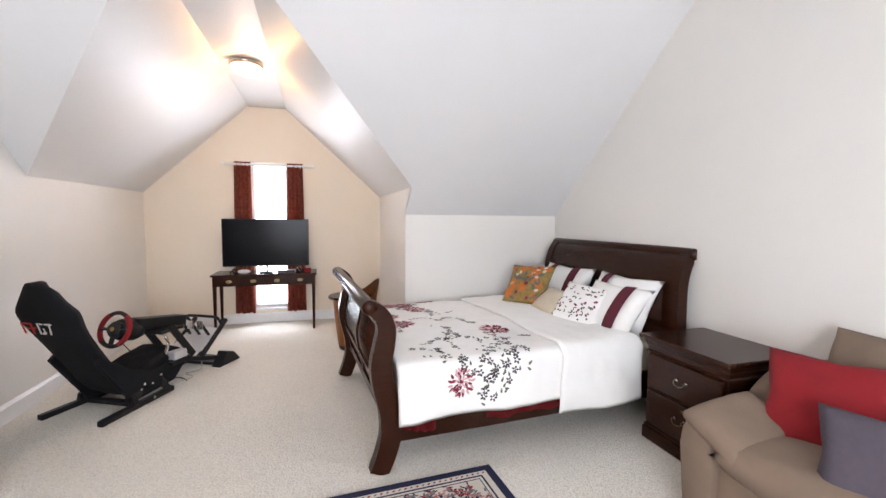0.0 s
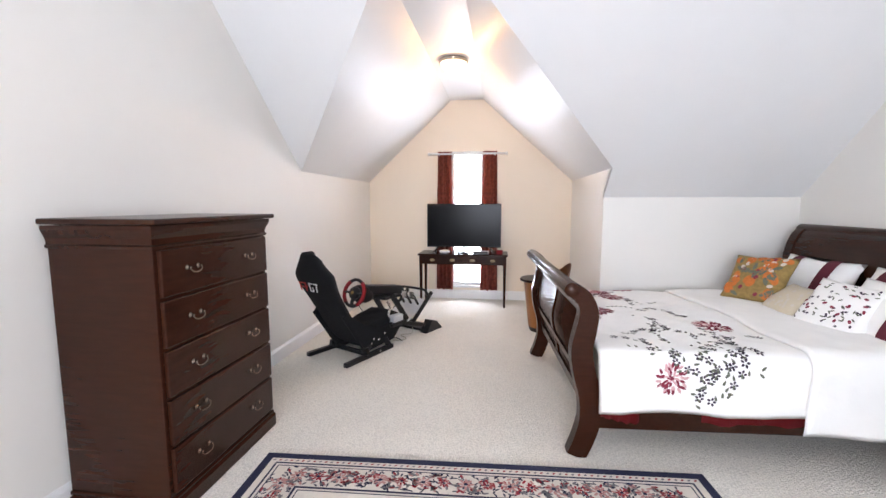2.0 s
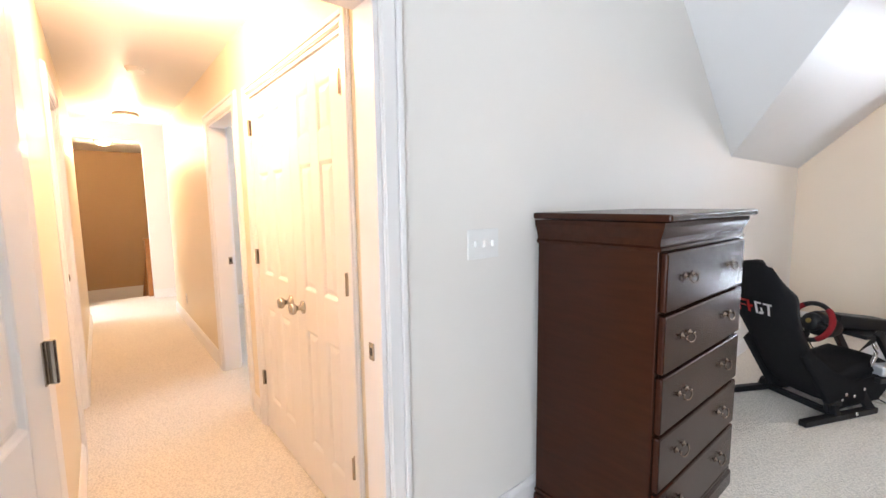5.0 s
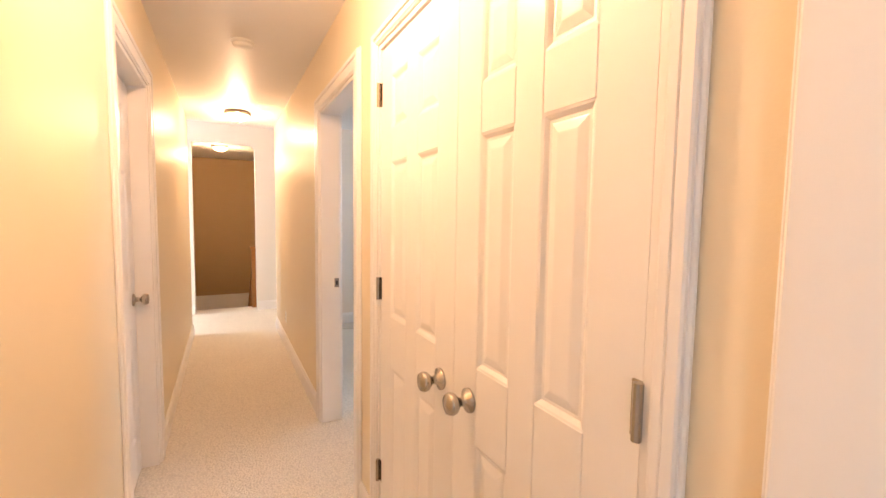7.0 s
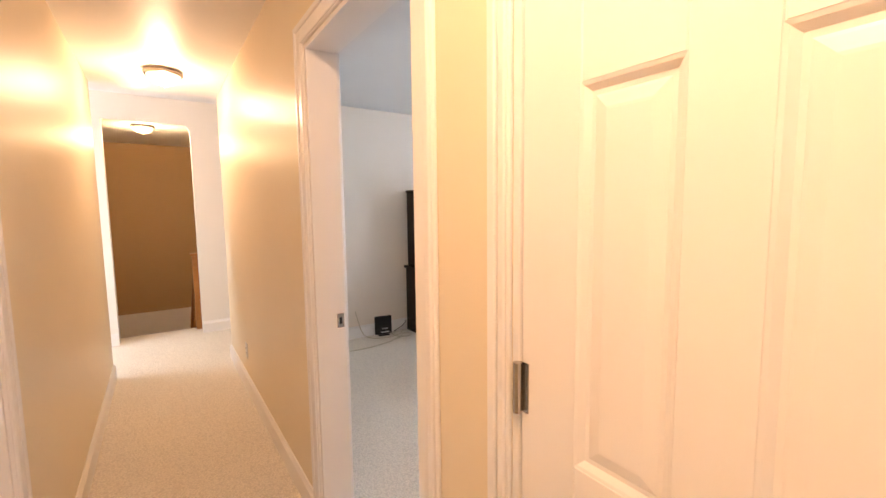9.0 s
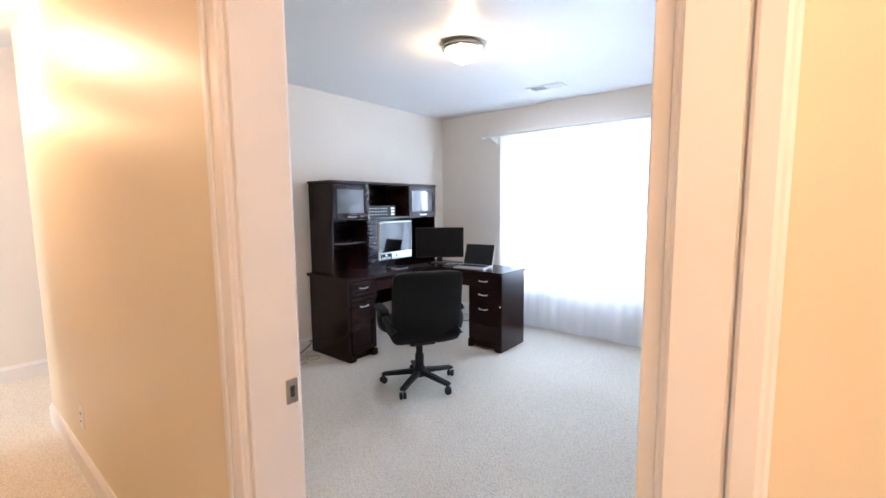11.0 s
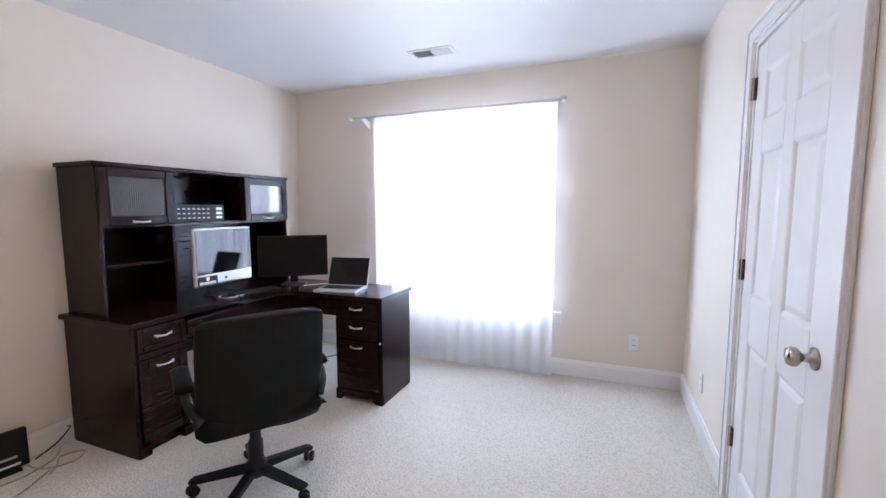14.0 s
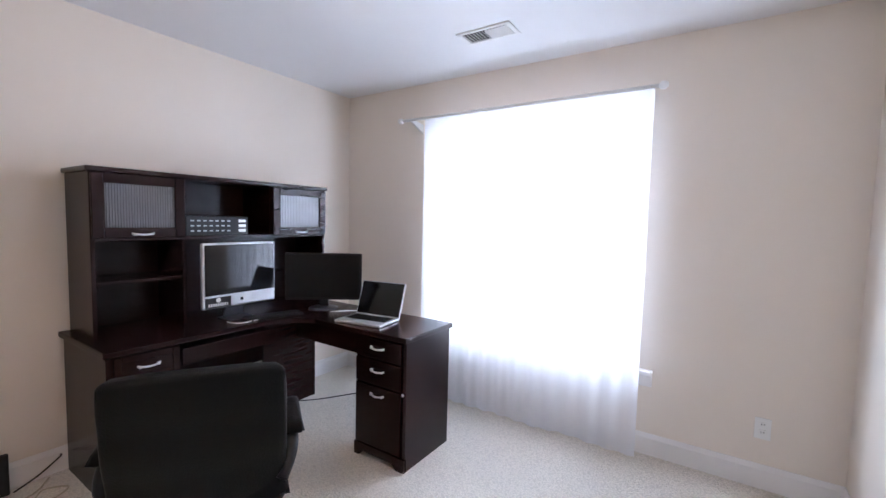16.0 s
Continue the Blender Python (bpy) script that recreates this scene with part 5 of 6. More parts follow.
for a, b in zip(g, g[1:]):
    for k in range(12):
        t.faces.new((a[k], a[k + 1], b[k + 1], b[k]))
bmesh.ops.recalc_face_normals(t, faces=t.faces)
bmesh.ops.solidify(t, geom=list(t.faces), thickness=0.065)
back = part("seat_back", t, M_RIGFAB, rig, "black fabric bucket seat back", True)
part("seat_cushion", cushion(0.38, 0.50, 0.12, None, pose(0, 0.54, 0.245, 13, 0, 0), 12, 0.02, 7, 0.14), M_RIGFAB, rig, "", True)
for s in (-1, 1):
    part("side_bolster", prism([(0.27, 0.045), (0.66, 0.075), (0.78, 0.19), (0.75, 0.265), (0.44, 0.215), (0.24, 0.30), (0.06, 0.46), (0.015, 0.42)], s * 0.195 - 0.022, s * 0.195 + 0.022, "x", None, 0.015), M_RIGFAB, rig)
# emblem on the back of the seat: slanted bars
NB = Vector((0, -0.93, -0.35)).normalized()


def emblem(x0, x1, z0, z1, material, label):
    t = bmesh.new()
    vs = []
    for x, z in ((x0, z0), (x1, z0), (x1 + 0.006, z1), (x0 + 0.006, z1)):
        q = min(BACK, key=lambda p: abs(p[1] - z))
        vs.append(t.verts.new((x, q[0] + 0.02, z)))
    t.faces.new(vs)
    bmesh.ops.solidify(t, geom=list(t.faces), thickness=0.006)
    bmesh.ops.translate(t, verts=t.verts, vec=(0, -0.092, 0))
    return part("emblem", t, material, back, label)


EMB = (mat("bright_red_print", (0.62, 0.02, 0.02), 0.6), M_WHITE)
for x0, x1, z0, z1, k in ((-0.125, -0.105, 0.685, 0.765, 0), (-0.105, -0.055, 0.75, 0.765, 0), (-0.105, -0.065, 0.715, 0.73, 0), (-0.048, -0.028, 0.685, 0.765, 0), (-0.028, -0.005, 0.72, 0.735, 0),
                          (0.010, 0.028, 0.685, 0.765, 1), (0.028, 0.060, 0.75, 0.765, 1), (0.028, 0.060, 0.685, 0.70, 1), (0.046, 0.060, 0.70, 0.73, 1),
                          (0.072, 0.135, 0.75, 0.765, 1), (0.095, 0.112, 0.685, 0.75, 1)):
    emblem(x0 * 0.9 + 0.05, x1 * 0.9 + 0.05, z0, z1, EMB[k], "red emblem" if k == 0 else "white emblem")
# wheel and base
WM = pose(-0.02, 0.36, 0.565, 70, 0, 0)
wheel = part("steering_wheel", tube([WM @ Vector((0.128 * math.cos(a), 0.128 * math.sin(a), 0)) for a in [2 * math.pi * k / 40 for k in range(40)]], 0.016, 10, None, True), M_BLACK, rig, "", True)
for a0, a1 in ((124, 236), (-56, 56)):
    part("rim_grip", tube([WM @ Vector((0.128 * math.cos(radians(a)), 0.128 * math.sin(radians(a)), 0)) for a in range(a0, a1 + 1, 6)], 0.0185, 10), M_REDFAB, wheel, "red rim grip", True)
t = revolve([(0.0, -0.03), (0.06, -0.03), (0.065, 0.0), (0.05, 0.02), (0.0, 0.024)], 24)
bmesh.ops.transform(t, matrix=WM, verts=t.verts)
part("hub", t, M_BLACK, wheel, "", True)
t = revolve([(0.0, 0.024), (0.018, 0.024), (0.016, 0.028), (0.0, 0.029)], 14)
bmesh.ops.transform(t, matrix=WM, verts=t.verts)
part("badge", t, M_OCHRE, wheel, "small yellow hub badge")
for a in (0, 180, 270):
    part("spoke", bar(WM @ Vector((0.05 * math.cos(radians(a)), 0.05 * math.sin(radians(a)), 0)), WM @ Vector((0.122 * math.cos(radians(a)), 0.122 * math.sin(radians(a)), 0)), 0.035, 0.014), M_BLACK, wheel)
t = revolve([(0.0, 0.03), (0.075, 0.03), (0.085, 0.06), (0.085, 0.16), (0.06, 0.22), (0.0, 0.22)], 20)
bmesh.ops.transform(t, matrix=pose(-0.02, 0.36, 0.565, -105, 0, 0), verts=t.verts)
part("wheel_base", t, M_BLACK, rig, "", True)
part("wheel_deck", B(-0.14, 0.62, 0.46, 0.14, 0.86, 0.485, 0.006), M_RIGMETAL, rig)
part("shaft_cover", bar((-0.01, 0.50, 0.575), (0, 0.98, 0.50), 0.13, 0.09), M_BLACK, rig)
part("shifter", tube(spline([(0.19, 0.60, 0.30), (0.20, 0.62, 0.40), (0.19, 0.60, 0.46)], 4), 0.012, 8), M_CHROME, rig, "bright shifter stalk", True)
part("shifter_box", B(0.15, 0.64, 0.24, 0.24, 0.78, 0.31, 0.012), M_SILVER, rig, "silver shifter box")
part("shifter_plate", B(0.14, 0.60, 0.205, 0.25, 0.82, 0.238, 0.006), M_BLACK, rig)
curve_thing("cable", [(0.98, 3.28, 0.01), (1.06, 3.30, 0.006), (1.10, 3.38, 0.006), (1.02, 3.48, 0.006), (1.12, 3.56, 0.006), (1.10, 3.7, 0.03)], 0.004, M_CABLE, "cream cable curled on the carpet by the rig", "cable")
curve_thing("cable", [(0.62, 3.08, 0.55), (0.66, 3.3, 0.30), (0.86, 3.4, 0.04), (1.02, 3.36, 0.006), (1.08, 3.28, 0.006)], 0.004, M_BLACK, "black cable hanging from the wheel", "cable")

# ---- office: desk ----
OFFICE_X = -0.10  # the office is laid out from its own origin, then set in place
before_office = set(scene.objects)
DZ = 0.757


def arc_pull(parent, m, w=0.10):
    pts = [(-w / 2, -0.004, 0.004), (-w / 3, -0.016, 0.0), (0, -0.022, -0.003), (w / 3, -0.016, 0.0), (w / 2, -0.004, 0.004)]
    t = tube([m @ p for p in spline(pts, 5)], 0.0048, 8)
    for s in (-1, 1):
        tube([m @ Vector((s * w * 0.42, 0.002, 0.0)), m @ Vector((s * w * 0.40, -0.016, -0.002))], 0.006, 8, t)
    part("handle", t, M_SILVER, parent, "curved brushed metal pull", True)


desk = thing("l_shaped_desk", pose(0, 0, 0), "dark espresso wood L-shaped desk with drawers", "desk")
EX = M_ESPRESSO
t = prism([(-5.05, 1.815), (-4.44, 1.815), (-4.44, 2.62), (-4.38, 2.76), (-4.26, 2.84), (-3.53, 2.84), (-3.53, 3.30), (-5.05, 3.30)], DZ - 0.03, DZ, "z", None, 0.005)
part("worktop", t, EX, desk, "continuous espresso worktop")
part("side_panel", B(-5.03, 1.83, 0.0, -4.46, 1.85, DZ - 0.03, 0.002), EX, desk)
part("side_panel", B(-3.562, 2.86, 0.0, -3.542, 3.285, DZ - 0.03, 0.002), EX, desk)
# left pedestal, front to +x
part("pedestal", B(-5.02, 1.851, 0.07, -4.475, 2.15, DZ - 0.031), EX, desk)
part("toe_kick", B(-5.02, 1.851, 0.0, -4.50, 2.15, 0.069), EX, desk)
part("foot_block", B(-4.53, 1.835, 0.0, -4.452, 1.90, 0.06, 0.004), EX, desk)
part("foot_block", B(-4.53, 2.09, 0.0, -4.452, 2.15, 0.06, 0.004), EX, desk)


def framed_front(name, parent, y0, y1, z0, z1, x, pull_z, fr=0.035):
    """A shaker front facing +x."""
    f = part(name, B(x, y0, z0, x + 0.012, y1, z1), EX, parent)
    bm = B(x + 0.010, y0, z0, x + 0.020, y0 + fr, z1, 0.002, None, 1)
    B(x + 0.010, y1 - fr, z0, x + 0.020, y1, z1, 0.002, bm, 1)
    B(x + 0.010, y0 + fr, z0, x + 0.020, y1 - fr, z0 + fr, 0.002, bm, 1)
    B(x + 0.010, y0 + fr, z1 - fr, x + 0.020, y1 - fr, z1, 0.002, bm, 1)
    part("frame", bm, EX, f)
    arc_pull(f, pose(x + 0.018, (y0 + y1) / 2, pull_z, 0, 0, 90))
    return f


framed_front("drawer", desk, 1.862, 2.14, 0.585, 0.715, -4.475, 0.655, 0.03)
part("pull_out_shelf", B(-4.475, 1.862, 0.545, -4.455, 2.14, 0.575, 0.003), EX, desk)
framed_front("door", desk, 1.862, 2.14, 0.075, 0.535, -4.475, 0.49, 0.05)
# keyboard tray and back panels
part("keyboard_tray", B(-4.95, 2.17, 0.615, -4.47, 2.80, 0.635, 0.003), EX, desk)
part("tray_front", B(-4.485, 2.16, 0.60, -4.467, 2.862, 0.69, 0.003), EX, desk)
part("modesty_panel", B(-5.03, 2.151, 0.30, -5.012, 3.28, DZ - 0.031), EX, desk)
part("corner_panel", B(-4.84, 3.235, 0.0, -4.765, 3.258, DZ - 0.031), EX, desk)
part("corner_leg", B(-4.79, 2.82, 0.0, -4.765, 3.234, DZ - 0.031, 0.003), EX, desk)
part("apron", B(-4.485, 2.864, 0.60, -3.92, 2.882, DZ - 0.031, 0.002), EX, desk)
part("back_panel", B(-4.76, 3.265, 0.60, -3.92, 3.283, DZ - 0.031), EX, desk)
# right pedestal, front to -y
part("pedestal", B(-3.92, 2.872, 0.03, -3.563, 3.28, DZ - 0.031), EX, desk)
part("foot_rail", prism([(-3.92, 0.0), (-3.88, 0.0), (-3.85, 0.03), (-3.63, 0.03), (-3.60, 0.0), (-3.542, 0.0), (-3.542, 0.075), (-3.92, 0.075)], 2.852, 2.872, "y"), EX, desk)
for z0, z1, pz in ((0.60, 0.715, 0.665), (0.45, 0.59, 0.535), (0.085, 0.44, 0.395)):
    dr = part("drawer", B(-3.91, 2.852, z0, -3.572, 2.872, z1, 0.003), EX, desk)
    arc_pull(dr, pose(-3.74, 2.853, pz))
part("lock", revolve([(0.0, 0), (0.008, 0), (0.007, 0.003), (0.0, 0.004)], 10, None, pose(-3.555, 2.852, 0.44, 90, 0, 0)), M_SILVER, desk, "small metal lock")

# hutch
hut = thing("desk_hutch", pose(0, 0, DZ), "espresso wood desk hutch with two glass doors", "hutch")
HX0, HF, HT = -5.035, -4.70, 0.85
Y0, Y1, Y2, Y3 = 1.86, 2.29, 2.84, 3.29
part("side_panel", B(HX0, Y0, 0, HF, Y0 + 0.02, HT - 0.02, 0.002), EX, hut)
part("side_panel", B(HX0, Y3 - 0.02, 0, HF, Y3, HT - 0.02, 0.002), EX, hut)
part("divider", B(HX0 + 0.012, Y1 - 0.01, 0, HF - 0.01, Y1 + 0.01, HT - 0.02, 0.002), EX, hut)
part("divider", B(HX0 + 0.012, Y2 - 0.01, 0.50, HF - 0.01, Y2 + 0.01, HT - 0.02, 0.002), EX, hut)
part("top", B(HX0, Y0 - 0.015, HT - 0.02, HF + 0.015, Y3 + 0.015, HT + 0.005, 0.005), EX, hut)
part("back_panel", B(HX0, Y0 + 0.02, 0, HX0 + 0.01, Y3 - 0.02, HT - 0.02), EX, hut)
part("shelf", B(HX0 + 0.011, Y0 + 0.02, 0.49, HF - 0.005, Y3 - 0.02, 0.51, 0.002), EX, hut)
part("shelf", B(HX0 + 0.011, Y0 + 0.02, 0.265, HF - 0.03, Y1 - 0.01, 0.283, 0.002), EX, hut)
M_RIB = M_RIBGLASS
for ya, yb in ((Y0 + 0.004, Y1 - 0.002), (Y2 + 0.002, Y3 - 0.004)):
    bm = B(HF, ya, 0.505, HF + 0.018, ya + 0.05, HT - 0.024, 0.004, None, 2)
    B(HF, yb - 0.05, 0.505, HF + 0.018, yb, HT - 0.024, 0.004, bm, 2)
    B(HF, ya + 0.05, 0.505, HF + 0.018, yb - 0.05, 0.555, 0.004, bm, 2)
    B(HF, ya + 0.05, HT - 0.07, HF + 0.018, yb - 0.05, HT - 0.024, 0.004, bm, 2)
    dd = part("door", bm, EX, hut, "framed glass door")
    n = 27
    bm = bmesh.new()
    w = (yb - ya - 0.10) / n
    for i in range(n):
        y = ya + 0.05 + i * w
        prism([(HF + 0.004, y), (HF + 0.004, y + w), (HF + 0.0075, y + w * 0.78), (HF + 0.0075, y + w * 0.22)], 0.553, HT - 0.068, "z", bm)
    part("glass", bm, M_RIB, dd, "ribbed glass pane")["kind"] = "stuff"
    arc_pull(dd, pose(HF + 0.018, (ya + yb) / 2, 0.525, 0, 0, 90), 0.10)
    bm = bmesh.new()
    for za, zb, yy0, yy1 in ((0.552, 0.558, ya + 0.048, yb - 0.048), (HT - 0.073, HT - 0.067, ya + 0.048, yb - 0.048)):
        B(HF + 0.014, yy0, za, HF + 0.0195, yy1, zb, 0.001, bm, 1)
    for yy in (ya + 0.047, yb - 0.053):
        B(HF + 0.014, yy, 0.552, HF + 0.0195, yy + 0.006, HT - 0.067, 0.001, bm, 1)
    part("bead", bm, M_ESPRESSO, dd)

bx = thing("electronics_box", pose(-4.82, 2.50, DZ + 0.51), "black boxed electronics on the hutch shelf", "box")
part("case", B(-0.09, -0.19, 0, 0.09, 0.19, 0.115, 0.004), M_BLACK, bx)
M_PRINT = mat("pale_print", (0.45, 0.46, 0.48), 0.6)
bm = bmesh.new()
for r in range(3):
    for k in range(7):
        B(0.0895, -0.165 + k * 0.036, 0.022 + r * 0.03, 0.0905, -0.145 + k * 0.036, 0.030 + r * 0.03, bm=bm)
part("printing", bm, M_PRINT, bx, "rows of small pale print")["kind"] = "stuff"
bm = bmesh.new()
for r in range(3):
    B(0.0895, 0.125, 0.018 + r * 0.03, 0.0908, 0.172, 0.036 + r * 0.03, bm=bm)
part("label_strip", bm, M_WHITE, bx, "white label strips")

# computers
mac = thing("desktop_computer", pose(-4.60, 2.565, DZ, 0, 0, 91), "silver all-in-one computer with a dark screen", "computer")
part("housing", B(-0.235, 0.0, 0.085, 0.235, 0.03, 0.47, 0.012, None, 3), M_SILVER, mac)
part("screen", B(-0.222, -0.003, 0.165, 0.222, 0.001, 0.458), M_SCREEN, mac, "glossy black screen glass")
part("chin_sticker", B(-0.222, -0.002, 0.092, -0.07, 0.001, 0.152), M_BLACK, mac, "black sticker with white shapes")
bm = bmesh.new()
for k in range(9):
    B(-0.205 + k * 0.0135, -0.0035, 0.10, -0.196 + k * 0.0135, -0.0015, 0.118, bm=bm)
revolve([(0.010, 0), (0.014, 0), (0.014, 0.002), (0.010, 0.002)], 16, bm, pose(-0.146, -0.0015, 0.136, 90, 0, 0))
part("sticker_mark", bm, M_WHITE, mac, "plain white sticker marks")
part("chin_mark", revolve([(0.0, 0), (0.010, 0), (0.010, 0.002), (0.0, 0.002)], 16, None, pose(0.0, 0.0, 0.125, 90, 0, 0)), M_BLACK, mac)
# silver stand: the grey colour holds its reflection of the dark desk
part("stand_neck", bar((0, 0.10, 0.006), (0, 0.03, 0.20), 0.12, 0.010), M_GREYMETAL, mac)
part("stand_foot", B(-0.085, -0.015, 0.0, 0.085, 0.13, 0.006, 0.002), M_GREYMETAL, mac)
mon = thing("monitor", pose(-4.45, 3.07, DZ, 0, 0, 40), "black flat computer monitor on a stand", "monitor")
part("housing", B(-0.26, 0, 0.06, 0.26, 0.03, 0.385, 0.006), M_BLACK, mon)
part("screen", B(-0.247, -0.0025, 0.08, 0.247, 0.001, 0.374), M_MATTESCREEN, mon, "dark matte screen")
part("neck", B(-0.03, 0.02, 0.01, 0.03, 0.045, 0.18, 0.004), M_BLACK, mon)
part("foot", revolve([(0.10, 0), (0.10, 0.006), (0.07, 0.012), (0.0, 0.014)], 28, None, pose(0, 0.01, 0)), M_GREYMETAL, mon, "round dark metal foot", True)
lap = thing("laptop", pose(-3.96, 2.995, DZ, 0, 0, 9), "open silver laptop with a black screen on the desk", "laptop")
part("base", B(-0.163, -0.112, 0.001, 0.163, 0.112, 0.016, 0.004), M_SILVER, lap)
kb = part("keyboard", B(-0.14, -0.03, 0.0155, 0.14, 0.085, 0.0168), M_BLACK, lap, "black key field")
for r in range(5):
    for k in range(13):
        part("key", B(-0.137 + k * 0.0212, -0.027 + r * 0.022, 0.0165, -0.119 + k * 0.0212, -0.009 + r * 0.022, 0.0185), M_BLACK, kb)
part("trackpad", B(-0.05, -0.10, 0.0155, 0.05, -0.04, 0.0166), M_SILVER, lap)
lid = bmesh.new()
B(-0.163, 0.0, 0.0, 0.163, 0.008, 0.222, 0.003, lid)
bmesh.ops.transform(lid, matrix=pose(0, 0.108, 0.014, -20, 0, 0), verts=lid.verts)
ld = part("lid", lid, M_SILVER, lap, "tilted aluminium lid")
t = B(-0.157, -0.0015, 0.006, 0.157, 0.001, 0.217)
bmesh.ops.transform(t, matrix=pose(0, 0.108, 0.014, -20, 0, 0), verts=t.verts)
part("screen", t, M_SCREEN, ld, "black glossy screen")
kbd = thing("keyboard", pose(-4.50, 2.72, DZ, 0, 0, 75), "slim black computer keyboard on the desk", "keyboard")
part("base", B(-0.17, -0.06, 0, 0.17, 0.06, 0.012, 0.003), M_BLACK, kbd)
for r in range(4):
    for k in range(14):
        part("key", B(-0.163 + k * 0.0234, -0.05 + r * 0.025, 0.0115, -0.143 + k * 0.0234, -0.029 + r * 0.025, 0.016), M_BLACK, kbd)
curve_thing("cable", [(-4.56, 2.45, DZ + 0.006), (-4.50, 2.46, DZ + 0.006), (-4.47, 2.52, DZ + 0.006), (-4.50, 2.60, DZ + 0.006), (-4.46, 2.66, DZ + 0.008), (-4.475, 2.60, DZ + 0.006), (-4.47, 2.56, DZ + 0.006)], 0.004, M_WHITE, "white cable lying on the worktop", "cable")
curve_thing("cable", [(-4.32, 3.02, DZ + 0.005), (-4.26, 3.10, DZ + 0.005), (-4.20, 3.16, DZ + 0.005), (-4.14, 3.20, DZ + 0.005)], 0.003, M_WHITE, "white cable behind the laptop", "cable")
curve_thing("cable", [(-4.88, 2.86, 0.006), (-4.80, 3.04, 0.006), (-4.66, 3.20, 0.006), (-4.53, 3.42, 0.006), (-4.42, 3.62, 0.006)], 0.004, M_BLACK, "black cable on the carpet under the desk", "cable")

# ---- office chair ----
ch = thing("office_chair", pose(-3.70, 1.90, 0, 0, 0, 57), "black leather office swivel chair with padded arms", "chair")
for k in range(5):
    a = radians(72 * k + 14)
    c, s = math.cos(a), math.sin(a)
    t = prism([(0.03, 0.085), (0.29, 0.062), (0.30, 0.078), (0.28, 0.088), (0.03, 0.125)], -0.022, 0.022, "y", None, 0.006)
    bmesh.ops.transform(t, matrix=Matrix.Rotation(a, 4, "Z"), verts=t.verts)
    leg = part("base_leg", t, M_BLACK, ch)
    cm = Matrix.Translation((0.285 * c, 0.285 * s, 0.0)) @ Matrix.Rotation(a + 0.7, 4, "Z")
    bm = bmesh.new()
    for o in (-0.014, 0.014):
        revolve([(0.0, -0.009), (0.022, -0.009), (0.026, -0.005), (0.026, 0.005), (0.022, 0.009), (0.0, 0.009)], 18, bm, cm @ pose(0, o, 0.026, 90, 0, 0))
    part("caster", bm, M_BLACK, leg, "", True)
part("hub", revolve([(0.0, 0.07), (0.045, 0.07), (0.05, 0.13), (0.034, 0.15), (0.034, 0.24), (0.026, 0.25), (0.026, 0.36), (0.0, 0.36)], 22), M_BLACK, ch, "", True)
part("tilt_box", B(-0.10, -0.12, 0.34, 0.10, 0.12, 0.385, 0.015), M_BLACK, ch)
part("lever", tube([(0.08, 0.0, 0.36), (0.24, 0.02, 0.345), (0.27, 0.02, 0.33)], 0.007, 8), M_BLACK, ch, "", True)
part("seat", cushion(0.53, 0.53, 0.17, None, pose(0, 0.0, 0.46), 16, 0.03, 2, 0.2), M_LEATHER, ch, "", True)
t = bmesh.new()
g = []
n, mrow = 14, 16
for j in range(mrow + 1):
    f = j / mrow
    z = 0.40 + 0.53 * f
    w = 0.262 - 0.012 * f ** 8 - 0.03 * (1 - f) ** 6
    row = []
    for i in range(n + 1):
        u = -1 + 2 * i / n
        y = -0.245 - 0.10 * f + 0.05 * abs(u) ** 2.2 - 0.008 * abs(math.sin(f * math.pi * 3))
        row.append(t.verts.new((u * w, y, z - 0.018 * abs(u) ** 3 * (1 if j == mrow else 0))))
    g.append(row)
for a, b in zip(g, g[1:]):
    for i in range(n):
        t.faces.new((a[i], a[i + 1], b[i + 1], b[i]))
bmesh.ops.recalc_face_normals(t, faces=t.faces)
bmesh.ops.solidify(t, geom=list(t.faces), thickness=0.07)
bmesh.ops.bevel(t, geom=[e for e in t.edges if e.calc_face_angle(0) > 1.0], offset=0.018, segments=3, affect="EDGES", profile=0.5)
bk = part("backrest", t, M_LEATHER, ch, "padded black leather backrest", True)
for s in (-1, 1):
    part("arm", tube(spline([(s * 0.20, 0.12, 0.40), (s * 0.27, 0.13, 0.45), (s * 0.285, 0.10, 0.57), (s * 0.285, -0.06, 0.60), (s * 0.275, -0.18, 0.56), (s * 0.24, -0.24, 0.50)], 6), 0.02, 10), M_BLACK, ch, "", True)
    part("arm_pad", cushion(0.075, 0.30, 0.06, None, pose(s * 0.285, 0.0, 0.612), 10, 0.02, 1, 0.2), M_LEATHER, ch, "padded arm rest", True)

# ---- router, cables ----
ro = thing("router", pose(-4.975, 1.50, 0, 0, 0, 80), "black wireless router standing on the carpet", "router")
part("case", B(-0.095, 0, 0.012, 0.095, 0.035, 0.215, 0.008), M_BLACK, ro)
part("stand", B(-0.06, -0.03, 0.0, 0.06, 0.06, 0.014, 0.004), M_BLACK, ro)
part("mark", B(-0.02, -0.0015, 0.07, 0.05, 0.001, 0.082), M_PRINT, ro, "pale printed mark")
part("light_row", B(-0.03, -0.0015, 0.03, 0.06, 0.001, 0.042), M_WHITE, ro, "small white label")
curve_thing("cable", [(-5.045, 1.20, 0.30), (-5.03, 1.21, 0.24), (-5.0, 1.26, 0.06), (-4.93, 1.34, 0.006), (-4.86, 1.50, 0.006), (-4.90, 1.66, 0.006), (-4.98, 1.74, 0.02)], 0.004, M_CABLE, "cream cable from the outlet to the router", "cable")
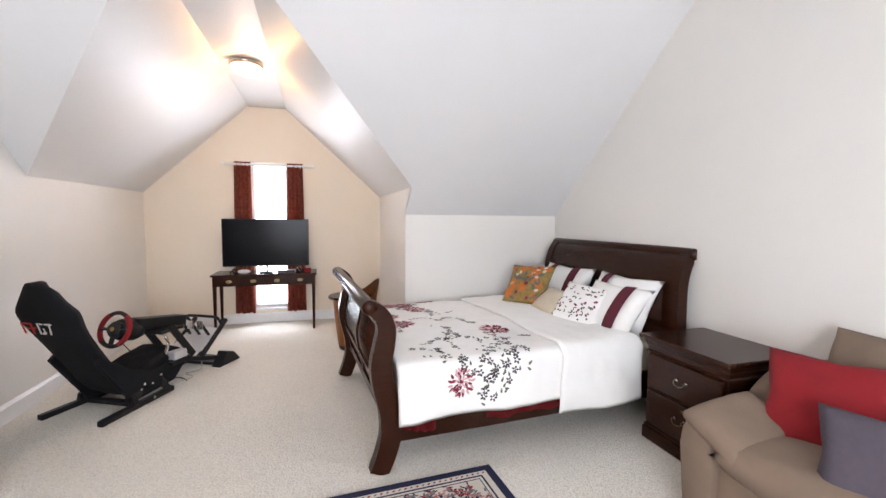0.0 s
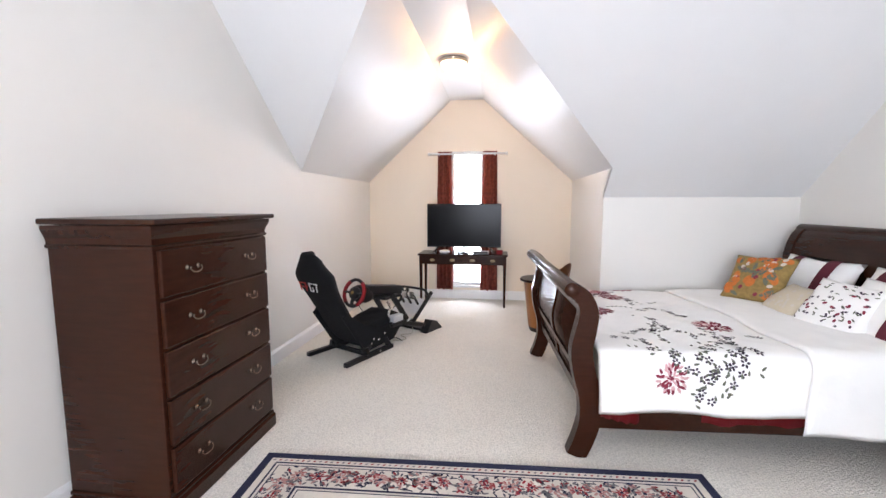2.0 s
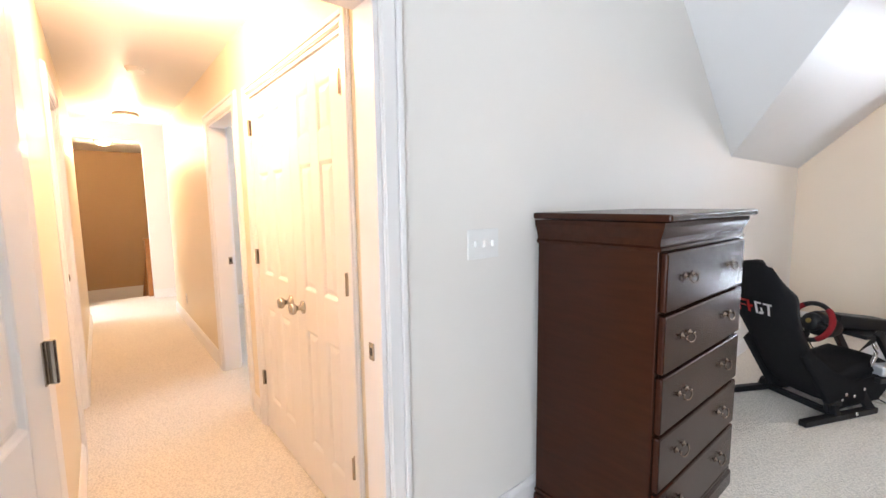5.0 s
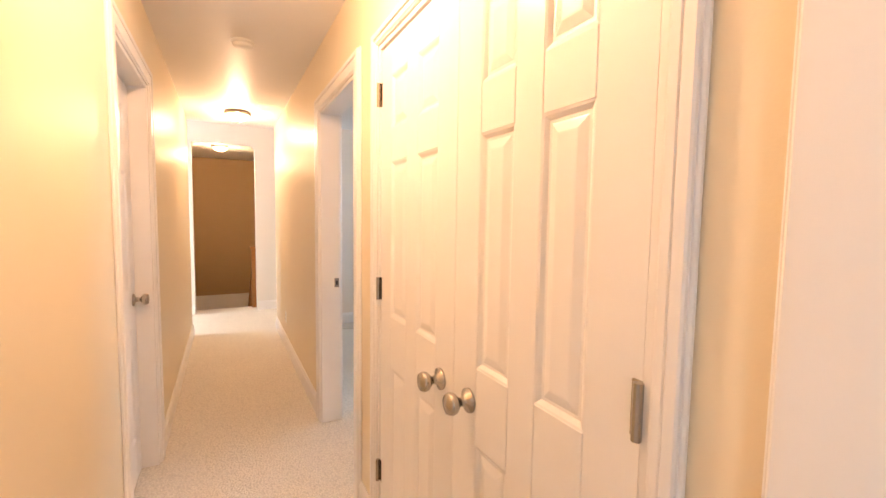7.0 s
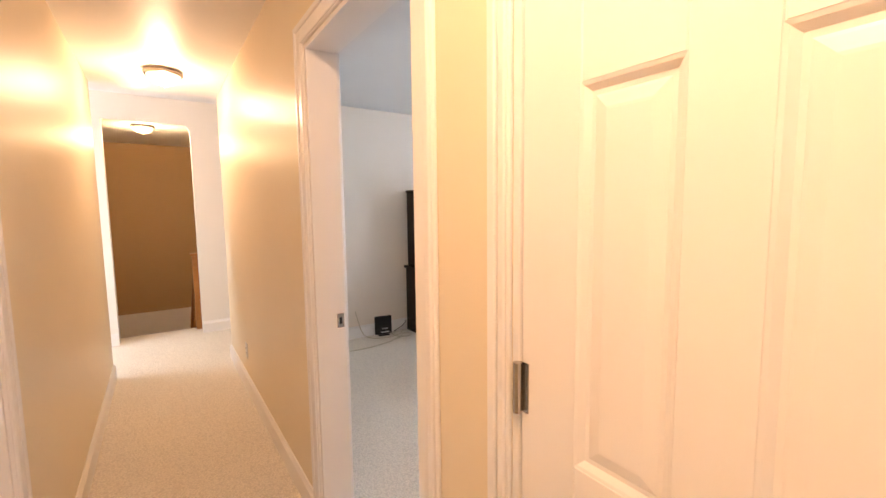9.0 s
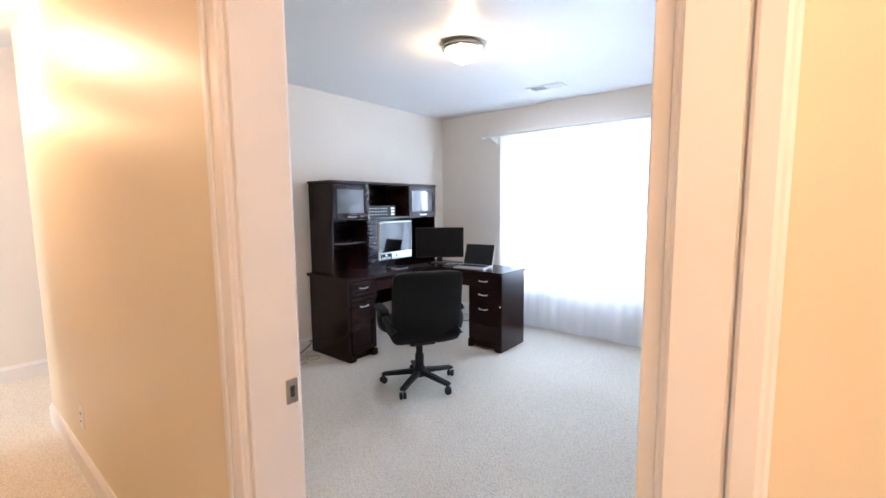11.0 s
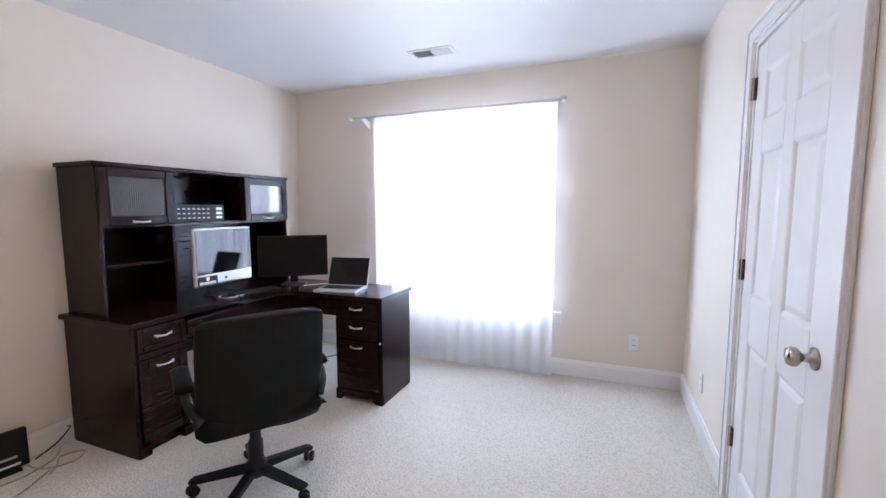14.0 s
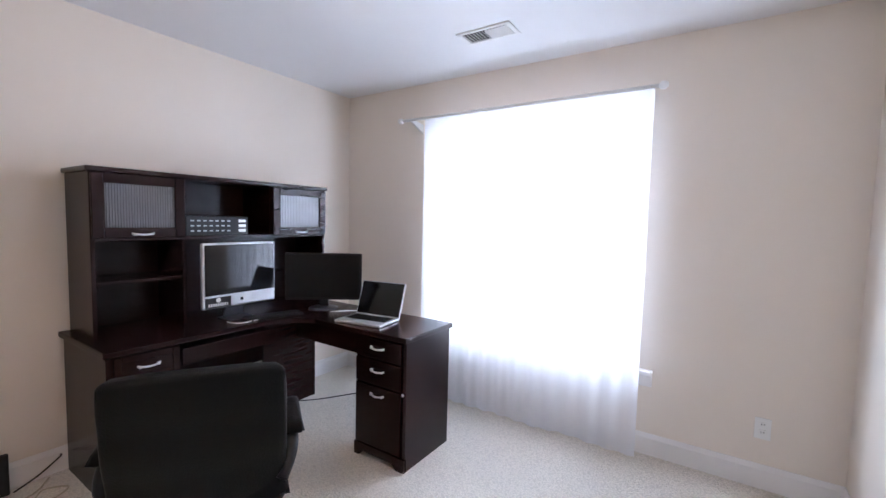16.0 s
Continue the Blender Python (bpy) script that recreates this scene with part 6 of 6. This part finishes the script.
curve_thing("cable", [(-4.93, 1.56, 0.03), (-4.84, 1.60, 0.006), (-4.78, 1.70, 0.006), (-4.84, 1.78, 0.006), (-4.9, 1.70, 0.006), (-4.82, 1.64, 0.006), (-4.76, 1.58, 0.006)], 0.004, M_CABLE, "cream cable coiled by the router", "cable")
curve_thing("cable", [(-4.92, 1.6, 0.04), (-4.88, 1.68, 0.10), (-4.96, 1.78, 0.12), (-5.03, 1.80, 0.10)], 0.004, M_BLACK, "black cable from the router to the desk", "cable")
curve_thing("cable", [(-4.80, 1.60, 0.006), (-4.70, 1.40, 0.006), (-4.66, 1.10, 0.006), (-4.72, 0.80, 0.006), (-4.9, 0.60, 0.006)], 0.004, M_CABLE, "cream cable along the carpet", "cable")

# ---- office curtain ----
rod = thing("curtain_rod", pose(-3.405, 3.73, 2.155), "white curtain rod over the office window", "curtain rod")
part("pole", tube([(-0.90, 0, 0), (0.90, 0, 0)], 0.011, 12), M_WHITE, rod, "", True)
for s in (-1, 1):
    part("finial", revolve([(0.011, 0), (0.022, 0.01), (0.022, 0.03), (0.012, 0.045), (0.0, 0.048)], 14, None, pose(s * 0.90, 0, 0, 0, s * 90, 0)), M_WHITE, rod, "", True)
    part("bracket", prism([(0.0, -0.012), (0.155, -0.075), (0.155, -0.01), (0.0, 0.012)], s * 0.82 - 0.008, s * 0.82 + 0.008, "x"), M_WHITE, rod)
curtain("sheer_curtain", pose(-3.31, 3.735, 0), 1.57, 2.165, 0.035, 13, 0.009, M_SHEER, "white sheer curtain hanging over the office window", 0.0, 26, 0.0, nx=170, seed=8)

for ob in scene.objects:
    if ob not in before_office and ob.parent is None:
        ob.location.x += OFFICE_X

# ---- stairwell newel and rail ----
nw = thing("stair_rail", pose(-6.655, -0.165, 0), "honey oak newel post and handrail by the stairs", "railing")
bm = B(-0.045, -0.045, 0, 0.045, 0.045, 0.88, 0.005)
part("newel_post", bm, M_OAK, nw)
part("cap", B(-0.06, -0.06, 0.88, 0.06, 0.06, 0.91, 0.008), M_OAK, nw)
part("handrail", bar((-0.045, 0, 0.80), (-1.8, 0, -0.40), 0.06, 0.055), M_OAK, nw)
for i in range(12):
    part("baluster", B(-0.16 - i * 0.14, -0.014, -1.49 if i else -1.0, -0.132 - i * 0.14, 0.014, 0.66 - i * 0.096, 0.002, None, 1), M_OAK, nw)
